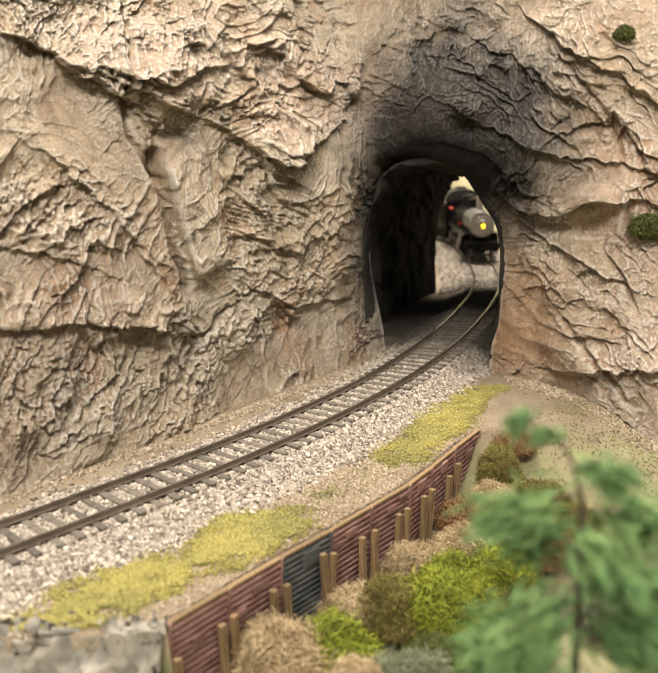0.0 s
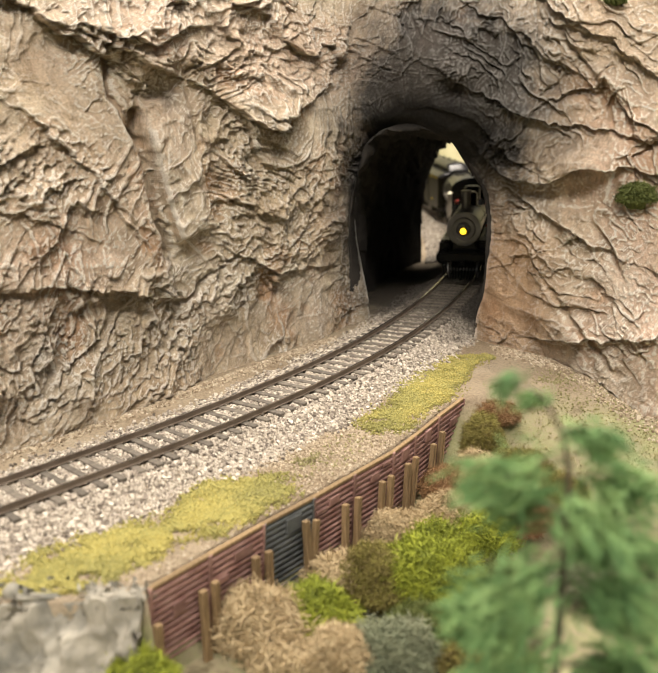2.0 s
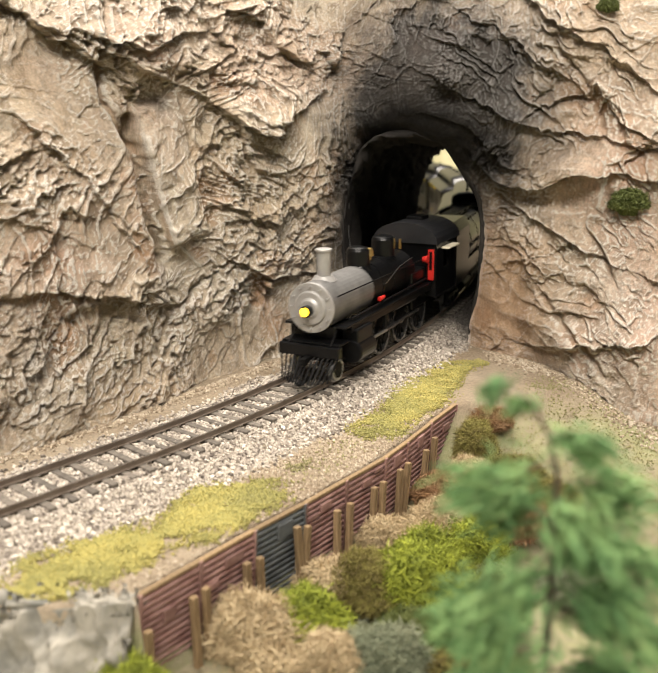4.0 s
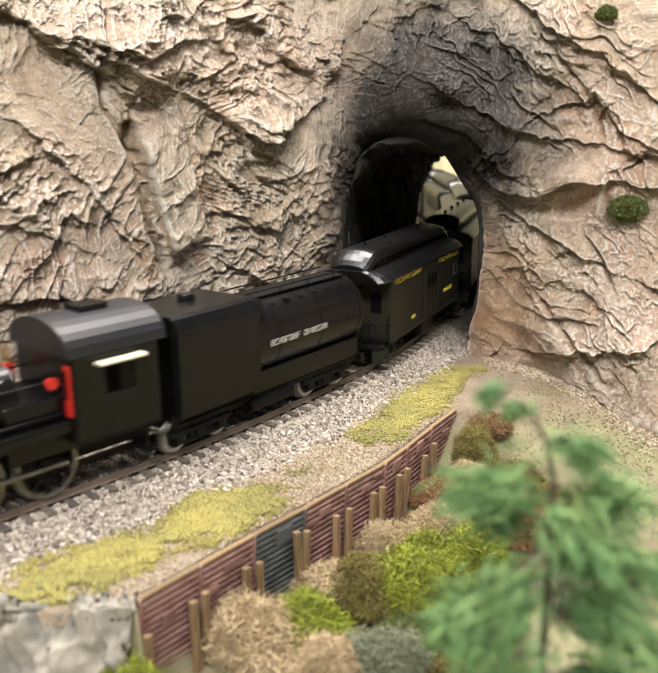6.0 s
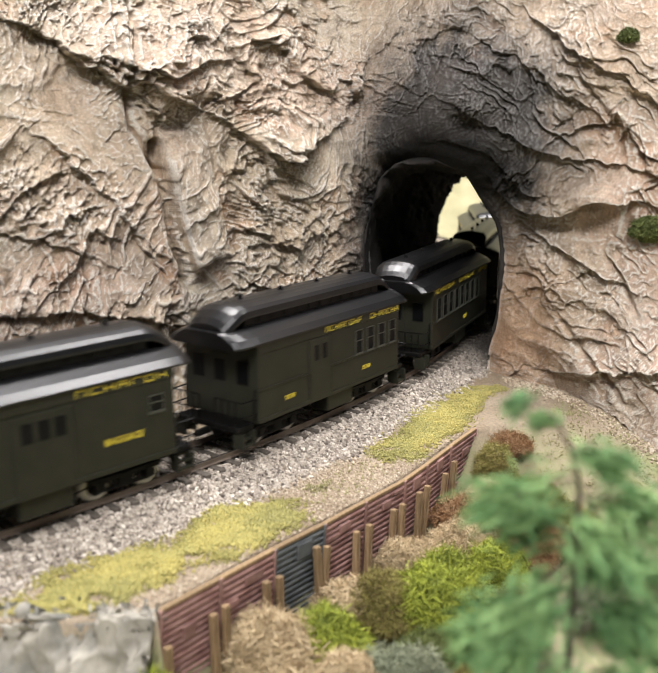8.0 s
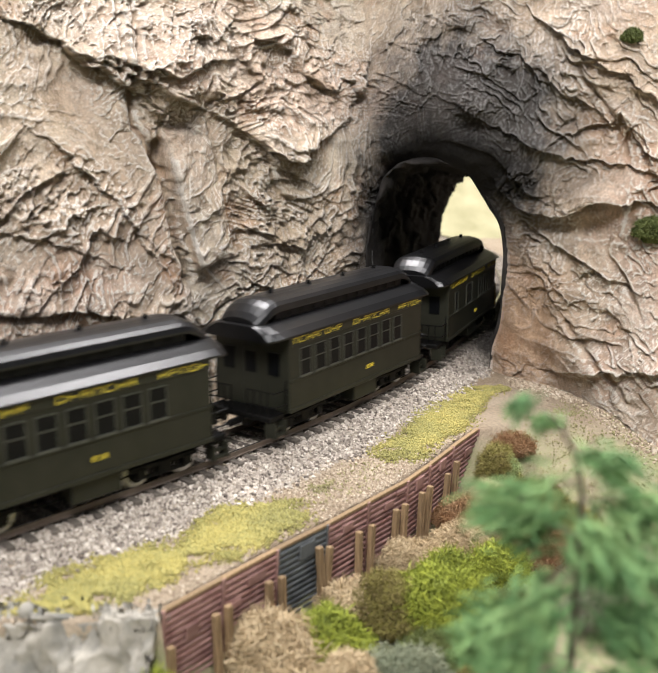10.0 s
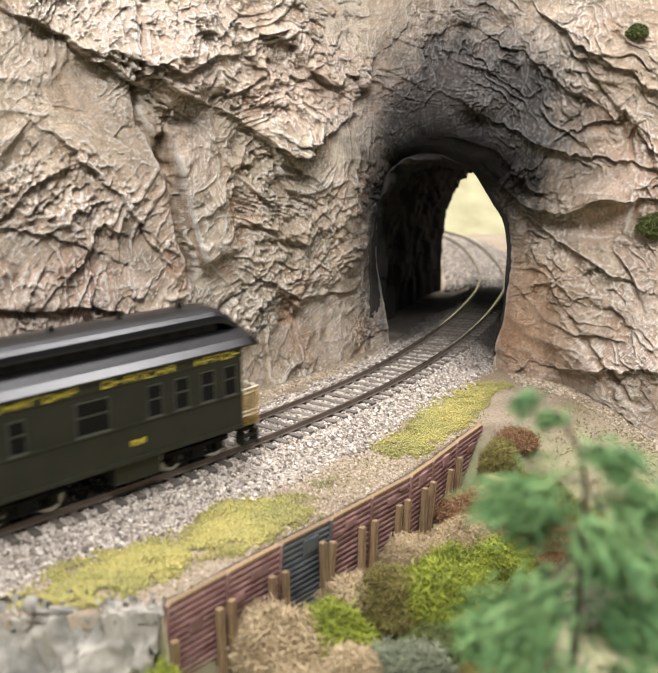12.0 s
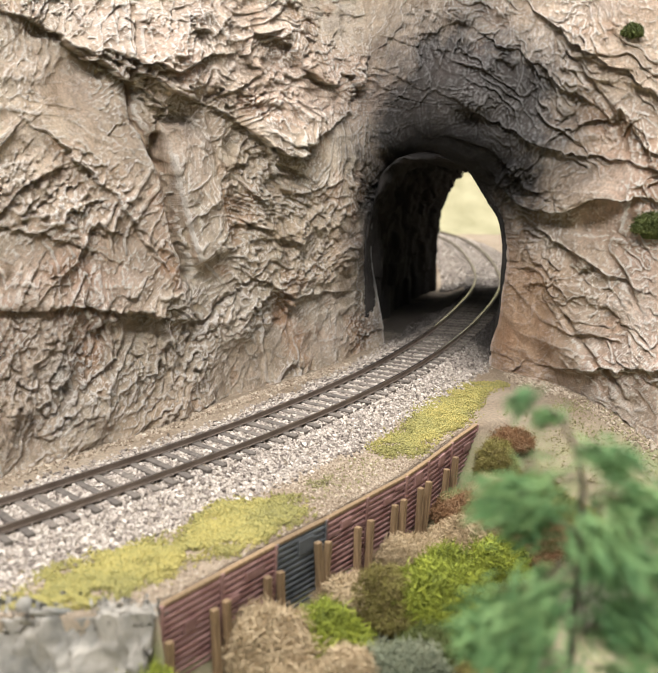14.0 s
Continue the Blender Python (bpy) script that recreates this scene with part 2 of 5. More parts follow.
def rock_material():
    n = Nodes("painted_plaster_rock", rough=0.9, spec=0.25)
    big = n.noise(11, 5, 0.55)
    base = n.ramp(big, (0.30, (0.52, 0.395, 0.26)), (0.42, (0.62, 0.495, 0.345)), (0.54, (0.66, 0.55, 0.405)), (0.64, (0.67, 0.53, 0.395)), (0.74, (0.56, 0.485, 0.385)))
    cream = n.ramp(n.noise(19, 5, 0.6, (1, 1, 1, 0.7, 0.2, 0.4)), (0.46, (0, 0, 0)), (0.60, (1, 1, 1)))
    base = n.mix(n.math("MULTIPLY", cream, 0.65), base, (0.70, 0.63, 0.51))
    ochre = n.ramp(n.noise(34, 5, 0.6), (0.53, (0, 0, 0)), (0.66, (1, 1, 1)))
    base = n.mix(n.math("MULTIPLY", ochre, 0.75), base, (0.52, 0.29, 0.15))
    pink = n.ramp(n.noise(8.3, 3, 0.5, (1, 1, 1.4)), (0.48, (0, 0, 0)), (0.66, (1, 1, 1)))
    grey = n.ramp(n.noise(23, 6, 0.65, (1, 1, 0.6)), (0.57, (0, 0, 0)), (0.68, (1, 1, 1)))
    base = n.mix(n.math("MULTIPLY", grey, 0.55), base, (0.36, 0.335, 0.30))
    # the portal's own casting is a pinker plaster
    across = n.t.nodes.new("ShaderNodeSeparateXYZ")
    n.link(n.coord, across.inputs[0])
    pinker = n.math("MULTIPLY", n.math("SUBTRACT", across.outputs[0], 0.02), 16.0, True)
    base = n.mix(n.math("MULTIPLY", n.math("MAXIMUM", n.math("MULTIPLY", pink, 0.5), n.math("MULTIPLY", n.math("MULTIPLY", pinker, n.math("ADD", pink, 0.45)), 0.5)), 1.0), base, (0.74, 0.52, 0.40))
    wash = n.ramp(n.noise(170, 8, 0.72, (1, 1, 0.5, 0.0, 0.4, 0.2)), (0.40, (1, 1, 1)), (0.53, (0, 0, 0)))
    base = n.mix(n.math("MULTIPLY", wash, 0.5), base, (0.27, 0.19, 0.125))
    geo = n.t.nodes.new("ShaderNodeNewGeometry")
    edge = n.ramp(n.math("ADD", geo.outputs["Pointiness"], n.math("MULTIPLY", n.math("SUBTRACT", n.noise(300, 6, 0.7), 0.5), 0.06)),
                  (0.499, (0, 0, 0)), (0.520, (1, 1, 1)))
    fleck = n.ramp(n.noise(240, 9, 0.78, (1, 1, 0.7, 0.3, 0.0, 0.5), 1.5), (0.56, (0, 0, 0)), (0.66, (1, 1, 1)))
    base = n.mix(n.math("MULTIPLY", fleck, 0.6), base, (0.66, 0.59, 0.48))
    brushed = n.ramp(n.noise(45, 4, 0.6), (0.34, (0.2, 0.2, 0.2)), (0.56, (1, 1, 1)))
    base = n.mix(n.math("MULTIPLY", n.math("MULTIPLY", edge, brushed), 0.85), base, (0.88, 0.83, 0.75))
    rust = ellipsoid_mask(n, (0.090, 0.36, 0.016), (0.024, 0.06, 0.044), 0.6)
    base = n.mix(n.math("MULTIPLY", rust, 0.55), base, (0.44, 0.25, 0.13))
    soot_shade = n.math("MAXIMUM", ellipsoid_mask(n, (0.064, 0.39, 0.102), (0.060, 0.16, 0.074), 0.48), ellipsoid_mask(n, (0.036, 0.42, 0.048), (0.030, 0.11, 0.070), 0.6))
    # inside the bore soot and tunnel shade are both painted in, black with depth
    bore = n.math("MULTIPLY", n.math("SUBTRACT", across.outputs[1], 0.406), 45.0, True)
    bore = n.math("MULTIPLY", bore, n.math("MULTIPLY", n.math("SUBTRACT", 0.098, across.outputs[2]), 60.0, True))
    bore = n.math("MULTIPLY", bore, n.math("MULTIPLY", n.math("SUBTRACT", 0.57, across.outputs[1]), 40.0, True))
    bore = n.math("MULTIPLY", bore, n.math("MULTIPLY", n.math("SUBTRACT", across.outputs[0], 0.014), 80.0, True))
    soot_shade = n.math("MAXIMUM", soot_shade, bore)
    soot_shade_tone = n.mix(n.math("MULTIPLY", edge, 0.32), n.mix(n.noise(70, 5, 0.6), (0.016, 0.016, 0.017), (0.075, 0.074, 0.074)), (0.30, 0.30, 0.295))
    base = n.mix(n.math("MULTIPLY", soot_shade, 0.93), base, soot_shade_tone)
    # heavy soot under the brow, with the overhang's shade painted in as well
    brow_dark = ellipsoid_mask(n, (0.058, 0.40, 0.084), (0.046, 0.12, 0.034), 0.5)
    base = n.mix(n.math("MULTIPLY", brow_dark, 0.9), base, (0.013, 0.013, 0.013))
    speck = n.ramp(n.noise(1100, 5, 0.8), (0.36, (0.74, 0.71, 0.67)), (0.58, (1.25, 1.25, 1.25)))
    base = n.mix(0.6, base, n.mix(1.0, base, speck, "MULTIPLY"))
    n.colour(base)
    fine = n.math("ADD", n.math("MULTIPLY", n.noise(420, 10, 0.75), 0.8), n.math("MULTIPLY", n.noise(1500, 5, 0.75), 1.2))
    n.bump(fine, 1.0, 0.0016)
    return n.m


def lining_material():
    n = Nodes("near_black_tunnel_rock", rough=0.9, spec=0.2)
    # mottled near-black for all rock of the tunnel's inside
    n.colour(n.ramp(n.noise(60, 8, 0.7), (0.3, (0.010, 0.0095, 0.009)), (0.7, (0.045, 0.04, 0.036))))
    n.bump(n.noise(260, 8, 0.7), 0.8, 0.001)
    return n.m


def dirt_material():
    n = Nodes("sandy_scatter", rough=0.95, spec=0.2)
    base = n.ramp(n.noise(26, 6, 0.6), (0.3, (0.24, 0.185, 0.125)), (0.55, (0.35, 0.285, 0.205)), (0.75, (0.42, 0.365, 0.28)))
    speck = n.ramp(n.noise(900, 4, 0.8), (0.35, (0.55, 0.55, 0.55)), (0.65, (1.25, 1.25, 1.25)))
    base = n.mix(0.6, base, n.mix(1.0, base, speck, "MULTIPLY"))
    # turf and brown scatter cover the low ground of the gully
    low = n.t.nodes.new("ShaderNodeSeparateXYZ")
    n.link(n.coord, low.inputs[0])
    turf = n.ramp(n.noise(70, 7, 0.7), (0.30, (0.13, 0.105, 0.06)), (0.43, (0.30, 0.26, 0.17)), (0.57, (0.27, 0.27, 0.14)), (0.72, (0.46, 0.42, 0.31)))
    down = n.math("MULTIPLY", n.math("SUBTRACT", n.math("MULTIPLY", low.outputs[2], -1.0), 0.010), 150.0, True)
    base = n.mix(down, base, turf)
    # the tunnel's shade on its floor, with soot, is painted into the sand
    soot_shade = ellipsoid_mask(n, (0.085, 0.475, -0.006), (0.09, 0.115, 0.05), 0.5)
    n.colour(n.mix(n.math("MULTIPLY", soot_shade, 0.93), base, (0.02, 0.018, 0.016)))
    n.bump(n.math("ADD", n.noise(700, 8, 0.8), n.noise(2600, 3, 0.8)), 0.8, 0.0006)
    return n.m


def island_material(name, stops, rough=0.9, spec=0.3, grain=900, amount=0.35):
    """Every loose piece has its own shade."""
    n = Nodes(name, rough=rough, spec=spec)
    base = n.ramp(n.island(), *stops)
    dark = n.ramp(n.noise(grain, 4, 0.7), (0.3, (0.6, 0.6, 0.6)), (0.7, (1.2, 1.2, 1.2)))
    base = n.mix(amount, base, n.mix(1.0, base, dark, "MULTIPLY"))
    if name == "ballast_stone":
        # stones in the bore take the same painted tunnel shade and soot
        soot_shade = ellipsoid_mask(n, (0.085, 0.475, -0.006), (0.09, 0.125, 0.05), 0.5)
        base = n.mix(n.math("MULTIPLY", soot_shade, 0.9), base, (0.025, 0.022, 0.02))
    n.colour(base)
    return n.m


def worn_material(name, a, b, rough=0.6, metal=0.0, scale=120, stretch=None, bump=0.2, spec=0.5, each=0.0):
    n = Nodes(name, rough=rough, metal=metal, spec=spec)
    base = n.ramp(n.noise(scale, 7, 0.65, stretch), (0.32, a), (0.68, b))
    if each:
        base = n.mix(each, base, n.mix(1.0, base, n.ramp(n.each(), (0, (0.6, 0.6, 0.6)), (1, (1.35, 1.35, 1.35))), "MULTIPLY"))
    n.colour(base)
    if bump:
        n.bump(n.noise(scale * 6, 6, 0.7, stretch), bump, 0.0003)
    return n.m


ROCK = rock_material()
LINING = lining_material()
DIRT = dirt_material()
STONE = island_material("ballast_stone", ((0, (0.10, 0.082, 0.07)), (0.2, (0.25, 0.215, 0.18)), (0.55, (0.39, 0.345, 0.29)), (0.85, (0.51, 0.46, 0.39)), (1, (0.68, 0.63, 0.55))))
GRIT = island_material("tan_grit", ((0, (0.20, 0.15, 0.10)), (0.4, (0.36, 0.29, 0.21)), (0.8, (0.46, 0.39, 0.29)), (1, (0.58, 0.51, 0.41))))
MEADOW = worn_material("pale_meadow_turf", (0.24, 0.225, 0.12), (0.36, 0.335, 0.20), rough=0.95, scale=30, bump=0.4)
RAIL = worn_material("weathered_rail", (0.11, 0.082, 0.06), (0.19, 0.15, 0.118), rough=0.6, metal=0.1)
RAILHEAD = worn_material("polished_railhead", (0.42, 0.39, 0.36), (0.62, 0.60, 0.57), rough=0.18, metal=0.95, bump=0.05)
TIE = worn_material("weathered_tie", (0.06, 0.051, 0.041), (0.15, 0.129, 0.105), rough=0.85, stretch=(1, 6, 6), each=0.6)
REDBOARD = worn_material("oxide_red_boxcar_side", (0.16, 0.072, 0.06), (0.38, 0.235, 0.21), rough=0.7, scale=140, each=0.5)
BLUEBOARD = worn_material("weathered_slate_boxcar_side", (0.035, 0.04, 0.044), (0.14, 0.15, 0.155), rough=0.7, scale=90)
PILE = worn_material("tan_timber_pile", (0.15, 0.095, 0.045), (0.29, 0.20, 0.105), rough=0.8, scale=150, stretch=(8, 8, 1), each=0.5)
CONCRETE = worn_material("weathered_concrete", (0.085, 0.09, 0.08), (0.40, 0.37, 0.31), rough=0.9, scale=55, bump=0.6)
BLACK = worn_material("satin_black_enamel", (0.002, 0.0021, 0.0023), (0.005, 0.0052, 0.0057), rough=0.28, bump=0.02, spec=0.28)
DULLBLACK = worn_material("dull_black_enamel", (0.003, 0.003, 0.003), (0.007, 0.0068, 0.0065), rough=0.5, bump=0.05, spec=0.12)
GRAPHITE = worn_material("graphite_smokebox", (0.30, 0.29, 0.28), (0.44, 0.43, 0.41), rough=0.45, metal=0.35, bump=0.05)
CABROOF = worn_material("satin_blue_black_roof", (0.010, 0.0105, 0.012), (0.018, 0.0185, 0.021), rough=0.42, bump=0.03, spec=0.5)
# the barrel's graphite, a darker grey than the smokebox front's
SMOKEBOX = worn_material("dark_graphite", (0.13, 0.128, 0.125), (0.22, 0.217, 0.21), rough=0.42, metal=0.35, bump=0.05)
OLIVE = worn_material("dark_olive_coach_paint", (0.017, 0.018, 0.0125), (0.025, 0.025, 0.018), rough=0.42, bump=0.03, spec=0.22)
SASH = worn_material("olive_sash", (0.042, 0.044, 0.034), (0.065, 0.066, 0.052), rough=0.5, bump=0.0)
ROOF = worn_material("satin_black_roof", (0.003, 0.003, 0.0032), (0.007, 0.007, 0.0075), rough=0.30, bump=0.03, spec=0.42)
TYRE = worn_material("dark_steel_tyre", (0.12, 0.118, 0.115), (0.22, 0.216, 0.21), rough=0.26, metal=0.8, bump=0.02)
STEEL = worn_material("bright_steel_tyre", (0.30, 0.30, 0.30), (0.5, 0.5, 0.5), rough=0.3, metal=0.9, bump=0.02)
REDPAINT = worn_material("red_enamel", (0.45, 0.015, 0.012), (0.6, 0.03, 0.02), rough=0.4, bump=0.0)
YELLOW = worn_material("yellow_lettering", (0.66, 0.52, 0.03), (0.80, 0.66, 0.06), rough=0.5, bump=0.0)
CREAM = worn_material("cream_paint", (0.62, 0.56, 0.42), (0.75, 0.70, 0.55), rough=0.5, bump=0.0)
WHITE = worn_material("pale_lettering", (0.5, 0.5, 0.48), (0.62, 0.62, 0.6), rough=0.5, bump=0.0)
BRASS = worn_material("brass", (0.45, 0.30, 0.10), (0.6, 0.42, 0.16), rough=0.3, metal=0.9, bump=0.0)
GLASS = worn_material("dark_coach_window", (0.003, 0.0035, 0.004), (0.006, 0.006, 0.007), rough=0.3, bump=0.0, spec=0.12)
LAMP = Nodes("lit_headlamp", colour=(1, 0.7, 0.05))
LAMP.b.inputs["Emission Color"].default_value = (1.0, 0.62, 0.03, 1)
LAMP.b.inputs["Emission Strength"].default_value = 3.0
LAMP = LAMP.m


# ---- rock ----
FACE_X = [-330, -230, -165, -109, -68, -30, 1, 24, 45, 67, 80, 90, 105, 129, 170, 240, 330]
FACE_Y = [20, 120, 188, 250, 292, 338, 374, 396, 392, 372, 366, 358, 338, 306, 280, 250, 230]
LEAN_X = [-330, -60, 0, 25, 45, 85, 105, 140, 330]
LEAN_Z = [0.24, 0.22, 0.24, 0.14, 0.05, 0.05, 0.16, 0.34, 0.45]


def rock_face(x, z):
    """The cliff and the portal as y over x and z, before the relief, in millimetres."""
    y = np.interp(x, FACE_X, FACE_Y)
    lean = np.interp(x, LEAN_X, LEAN_Z)
    y = y + lean * z + 0.004 * np.maximum(z - 60, 0) ** 2 * np.interp(x, [20, 60, 100], [1, 0.35, 0.5])
    # the brow hangs over the mouth
    y = y - 17 * np.exp(-((x - 64) / 34) ** 2) * smooth01((z - 70) / 26) * (1 - smooth01((z - 112) / 50))
    # right of the mouth: a hollow in the pier, a recess under the long ledge, boulders at the foot
    y = y + 6 * np.exp(-((x - 97) / 6) ** 2 - ((z - 12) / 15) ** 2)
    y = y + 7 * smooth01((x - 98) / 10) * np.exp(-((z - 58) / 11) ** 2)
    return y - 11 * smooth01((x - 104) / 10) * smooth01((40 - z) / 34)


# breaks in the casting, as lines over x and z
LEDGES = [  # line, how far it stands out, how far the swelling reaches up
    ([(-135, 150), (-114, 141), (-98, 136), (-78, 121)], 10, 20),
    ([(-73, 127), (-62, 124), (-52, 130)], 7, 14),
    ([(-60, 116), (-35, 103), (-24, 94), (-11, 92), (2, 104), (12, 110), (19, 124)], 10, 24),
    ([(-150, 50), (-109, 49), (-92, 44), (-67, 37), (-51, 25), (-40, 33)], 6, 13),
    ([(-90, 92), (-82, 84), (-73, 71), (-68, 61)], 4, 9),
    ([(-34, 80), (-24, 71), (-11, 68), (-5, 72)], 4, 10),
    ([(84, 76), (91, 71), (106, 68), (119, 75), (140, 72)], 9, 14),
    ([(102, 55), (116, 43), (140, 36)], 6, 8),
    ([(102, 2), (116, 6), (140, 15)], 5, 10),
    ([(83, 135), (108, 118), (131, 97), (150, 84)], 5, 11),
    ([(103, 148), (122, 132), (145, 108)], 5, 11),
    ([(62, 112), (78, 103), (95, 96), (117, 90), (140, 84)], 5, 11),
    ([(58, 98), (74, 92), (92, 80)], 4, 8),
    ([(-140, 78), (-118, 74), (-100, 70), (-90, 64)], 4, 10),
    ([(-30, 40), (-12, 30), (6, 26)], 4, 12),
]
GROOVES = [  # line, depth, half width
    ([(-78, 170), (-75, 120), (-70, 101), (-62, 86)], 6, 1.1),
    ([(-65, 99), (-59, 70), (-54, 44)], 11, 1.9),
    ([(-110, 46), (-92, 41), (-67, 34), (-52, 23)], 2.5, 1.8),
    ([(-40, 35), (-51, 24)], 3, 1.0),
    ([(31, 166), (28, 138), (19, 123)], 4, 2.0),
    ([(106, 22), (112, 10), (122, -4)], 3, 1.2),
    ([(110, 130), (122, 110), (126, 90)], 3, 1.2),
]


def to_line(x, z, line):
    """Distance to a line and whether the point lies above it."""
    best = np.full(np.shape(x), 1e9)
    above = np.zeros(np.shape(x), bool)
    for (x0, z0), (x1, z1) in zip(line, line[1:]):
        dx, dz = x1 - x0, z1 - z0
        t = np.clip(((x - x0) * dx + (z - z0) * dz) / (dx * dx + dz * dz), 0, 1)
        d = np.hypot(x - x0 - t * dx, z - z0 - t * dz)
        m = d < best
        best = np.where(m, d, best)
        above = np.where(m, (z - z0) * dx - (x - x0) * dz > 0, above)
    return best, above


def saw(v):
    """Swells downwards, then breaks off in an undercut."""
    f = v - np.floor(v)
    return (1 - f) * smooth01(f / 0.16)


ROUND_X = np.arange(-330, 331, 1.0)
ROUND = np.cumsum(np.hypot(1, np.gradient(np.interp(ROUND_X, FACE_X, FACE_Y))))


def relief(px, z):
    """How far the plaster stands out towards the room. px: the plan's x."""
    true_x = px
    x = np.interp(px, ROUND_X, ROUND) - 430   # the way along the face, so that nothing is drawn out where it turns
    w1, w2 = fbm(x / 34, z / 34, 1.0, 4, 11), fbm(x / 34, z / 34, 5.0, 4, 12)
    w3, w4 = fbm(x / 9, z / 9, 2.0, 4, 13), fbm(x / 9, z / 9, 6.0, 4, 14)
    d = 6 * fbm(x / 75, z / 75, 0, 3, 1) + 2.2 * ridged(x / 26, z / 22, 0, 2, 17)
    xw, zw = x + 4 * w1 + 2.4 * w3, z + 4 * w2 + 2.4 * w4
    for line, out, reach in LEDGES:
        dist, above = to_line(true_x + xw - x, zw, line)
        d = d + np.where(above, out * np.exp(-dist / reach), -0.12 * out * np.exp(-dist / 4)) * (0.7 + 0.9 * w1)
    for line, deep, half in GROOVES:
        dist, above = to_line(true_x + 2.0 * w3, z + 2.0 * w4, line)
        d = d - deep * np.exp(-(dist / half) ** 2)
    d = d - 7 * np.exp(-((true_x - 66) / 4.5) ** 2 - ((z - 105) / 4) ** 2)   # the hole in the brow
    d = d - 4 * np.exp(-((true_x + 24) / 5) ** 2 - ((z - 77) / 4) ** 2)
    # where the casting is torn, and where it was trowelled smooth
    rugged = 0.14 + 0.86 * smooth01(0.42 + 2.1 * fbm(x / 30, z / 24, 3.3, 3, 21))
    for cx, cz, rx, rz in ((-88, 108, 24, 15), (-47, 80, 11, 28), (6, 97, 13, 12), (-2, 10, 20, 9), (-45, 40, 12, 10), (97, 12, 7, 14), (-72, 92, 16, 14), (-104, 66, 16, 9), (112, 58, 14, 9)):
        rugged = rugged * (1 - 0.85 * np.exp(-(((true_x - cx) / rx) ** 2 + ((z - cz) / rz) ** 2) ** 2))
    for cx, cz, rx, rz in ((-28, 122, 32, 18), (-95, 150, 35, 14), (-85, 22, 50, 24), (112, 120, 40, 34), (-8, 50, 22, 22), (125, 20, 24, 22)):
        rugged = np.maximum(rugged, 0.95 * np.exp(-(((true_x - cx) / rx) ** 2 + ((z - cz) / rz) ** 2) ** 2))
    # the long upright slab
    sx, sz = (true_x + 50) * 0.975 + (z - 78) * 0.22, -(true_x + 50) * 0.22 + (z - 78) * 0.975
    d = d + 7.0 * smooth01((8.5 - np.abs(sx)) / 1.6) * smooth01((28 - np.abs(sz + w3 * 4)) / 4) * (0.6 - sx * 0.05)
    right = np.interp(true_x, [38, 72], [0, 1])
    # thin lips drawn steeply down the trowelled plaster
    ang = 0.28 + 0.6 * vnoise(x / 50, z / 50, 1.5, 41)
    u, v = xw * np.cos(ang) + zw * np.sin(ang), -xw * np.sin(ang) + zw * np.cos(ang)
    for wide, long, amount, seed in ((13, 40, 1.6, 43), (6, 22, 0.9, 44)):
        lip = smooth01((ridged(u / wide, v / long, 0, 2, seed) - 0.45) / 0.35)
        d = d + amount * (1 - right) * lip * smooth01(0.30 + 1.8 * vnoise(u / 16, v / 24, 3.0, seed + 9))
    # torn flakes at four sizes, here and there, their grain turning from place to place
    for size, amount, seed, turn, share in ((24, 4.6, 51, 0.35, 0.55), (11, 2.8, 53, 0.3, 0.42), (5.2, 1.6, 52, 0.2, 0.40), (2.6, 0.7, 54, 0.1, 0.42)):
        # right of the mouth the strata all slant down
        for ang, side, origin in ((turn + 1.2 * vnoise(x / 45, z / 45, 1.5, seed), 1 - right, 0), (-0.40 - 0.4 * turn, 0.8 * right, 95)):
            u, v = (xw - origin) * np.cos(ang) + zw * np.sin(ang), -(xw - origin) * np.sin(ang) + zw * np.cos(ang)
            phase = 2.2 * fbm(u / (size * 2.4), v / (size * 1.4), 0, 3, seed + 3)
            mask = smooth01(share + 2.0 * vnoise(u / (size * 1.6), v / (size * 1.2), 4.0, seed + 7))
            d = d + side * amount * (0.10 + 0.9 * rugged) * mask * (saw(v / size + phase) - 0.45)
    # broken faces at four sizes
    for sx, sz, amount, seed, turn in ((44, 30, 4.4, 61, 0.45), (19, 13, 3.0, 62, 0.6), (8, 6.0, 1.9, 63, 0.4), (3.4, 2.8, 1.0, 64, 0.3)):
        ang = turn + 0.5 * vnoise(x / 70, z / 70, 2.5, seed) * (1 - right)
        fx, fz = x + 0.5 * (xw - x), z + 0.5 * (zw - z)
        u, v = fx * np.cos(ang) + fz * np.sin(ang), -fx * np.sin(ang) + fz * np.cos(ang)
        ragged = 0.30 * sz
        hgt, edge = facets((u + ragged * fbm(u / sz * 2, v / sz * 2, 0, 3, seed)) / sx, (v + ragged * fbm(u / sz * 2, v / sz * 2, 3, 3, seed)) / sz, seed)
        d = d + amount * (0.15 + 0.85 * rugged) * hgt * (1 - 0.5 * right)
    # knobs and creases in the torn parts
    torn = rugged * smooth01(0.35 + 2.0 * fbm(x / 17, z / 14, 7.0, 3, 27)) * (1 - 0.45 * right)
    d = d + torn * (2.0 * np.abs(fbm(xw / 8.5, zw / 7.5, 2.0, 3, 71)) + 1.3 * np.abs(fbm(x / 3.6, z / 3.2, 4.0, 3, 72)))
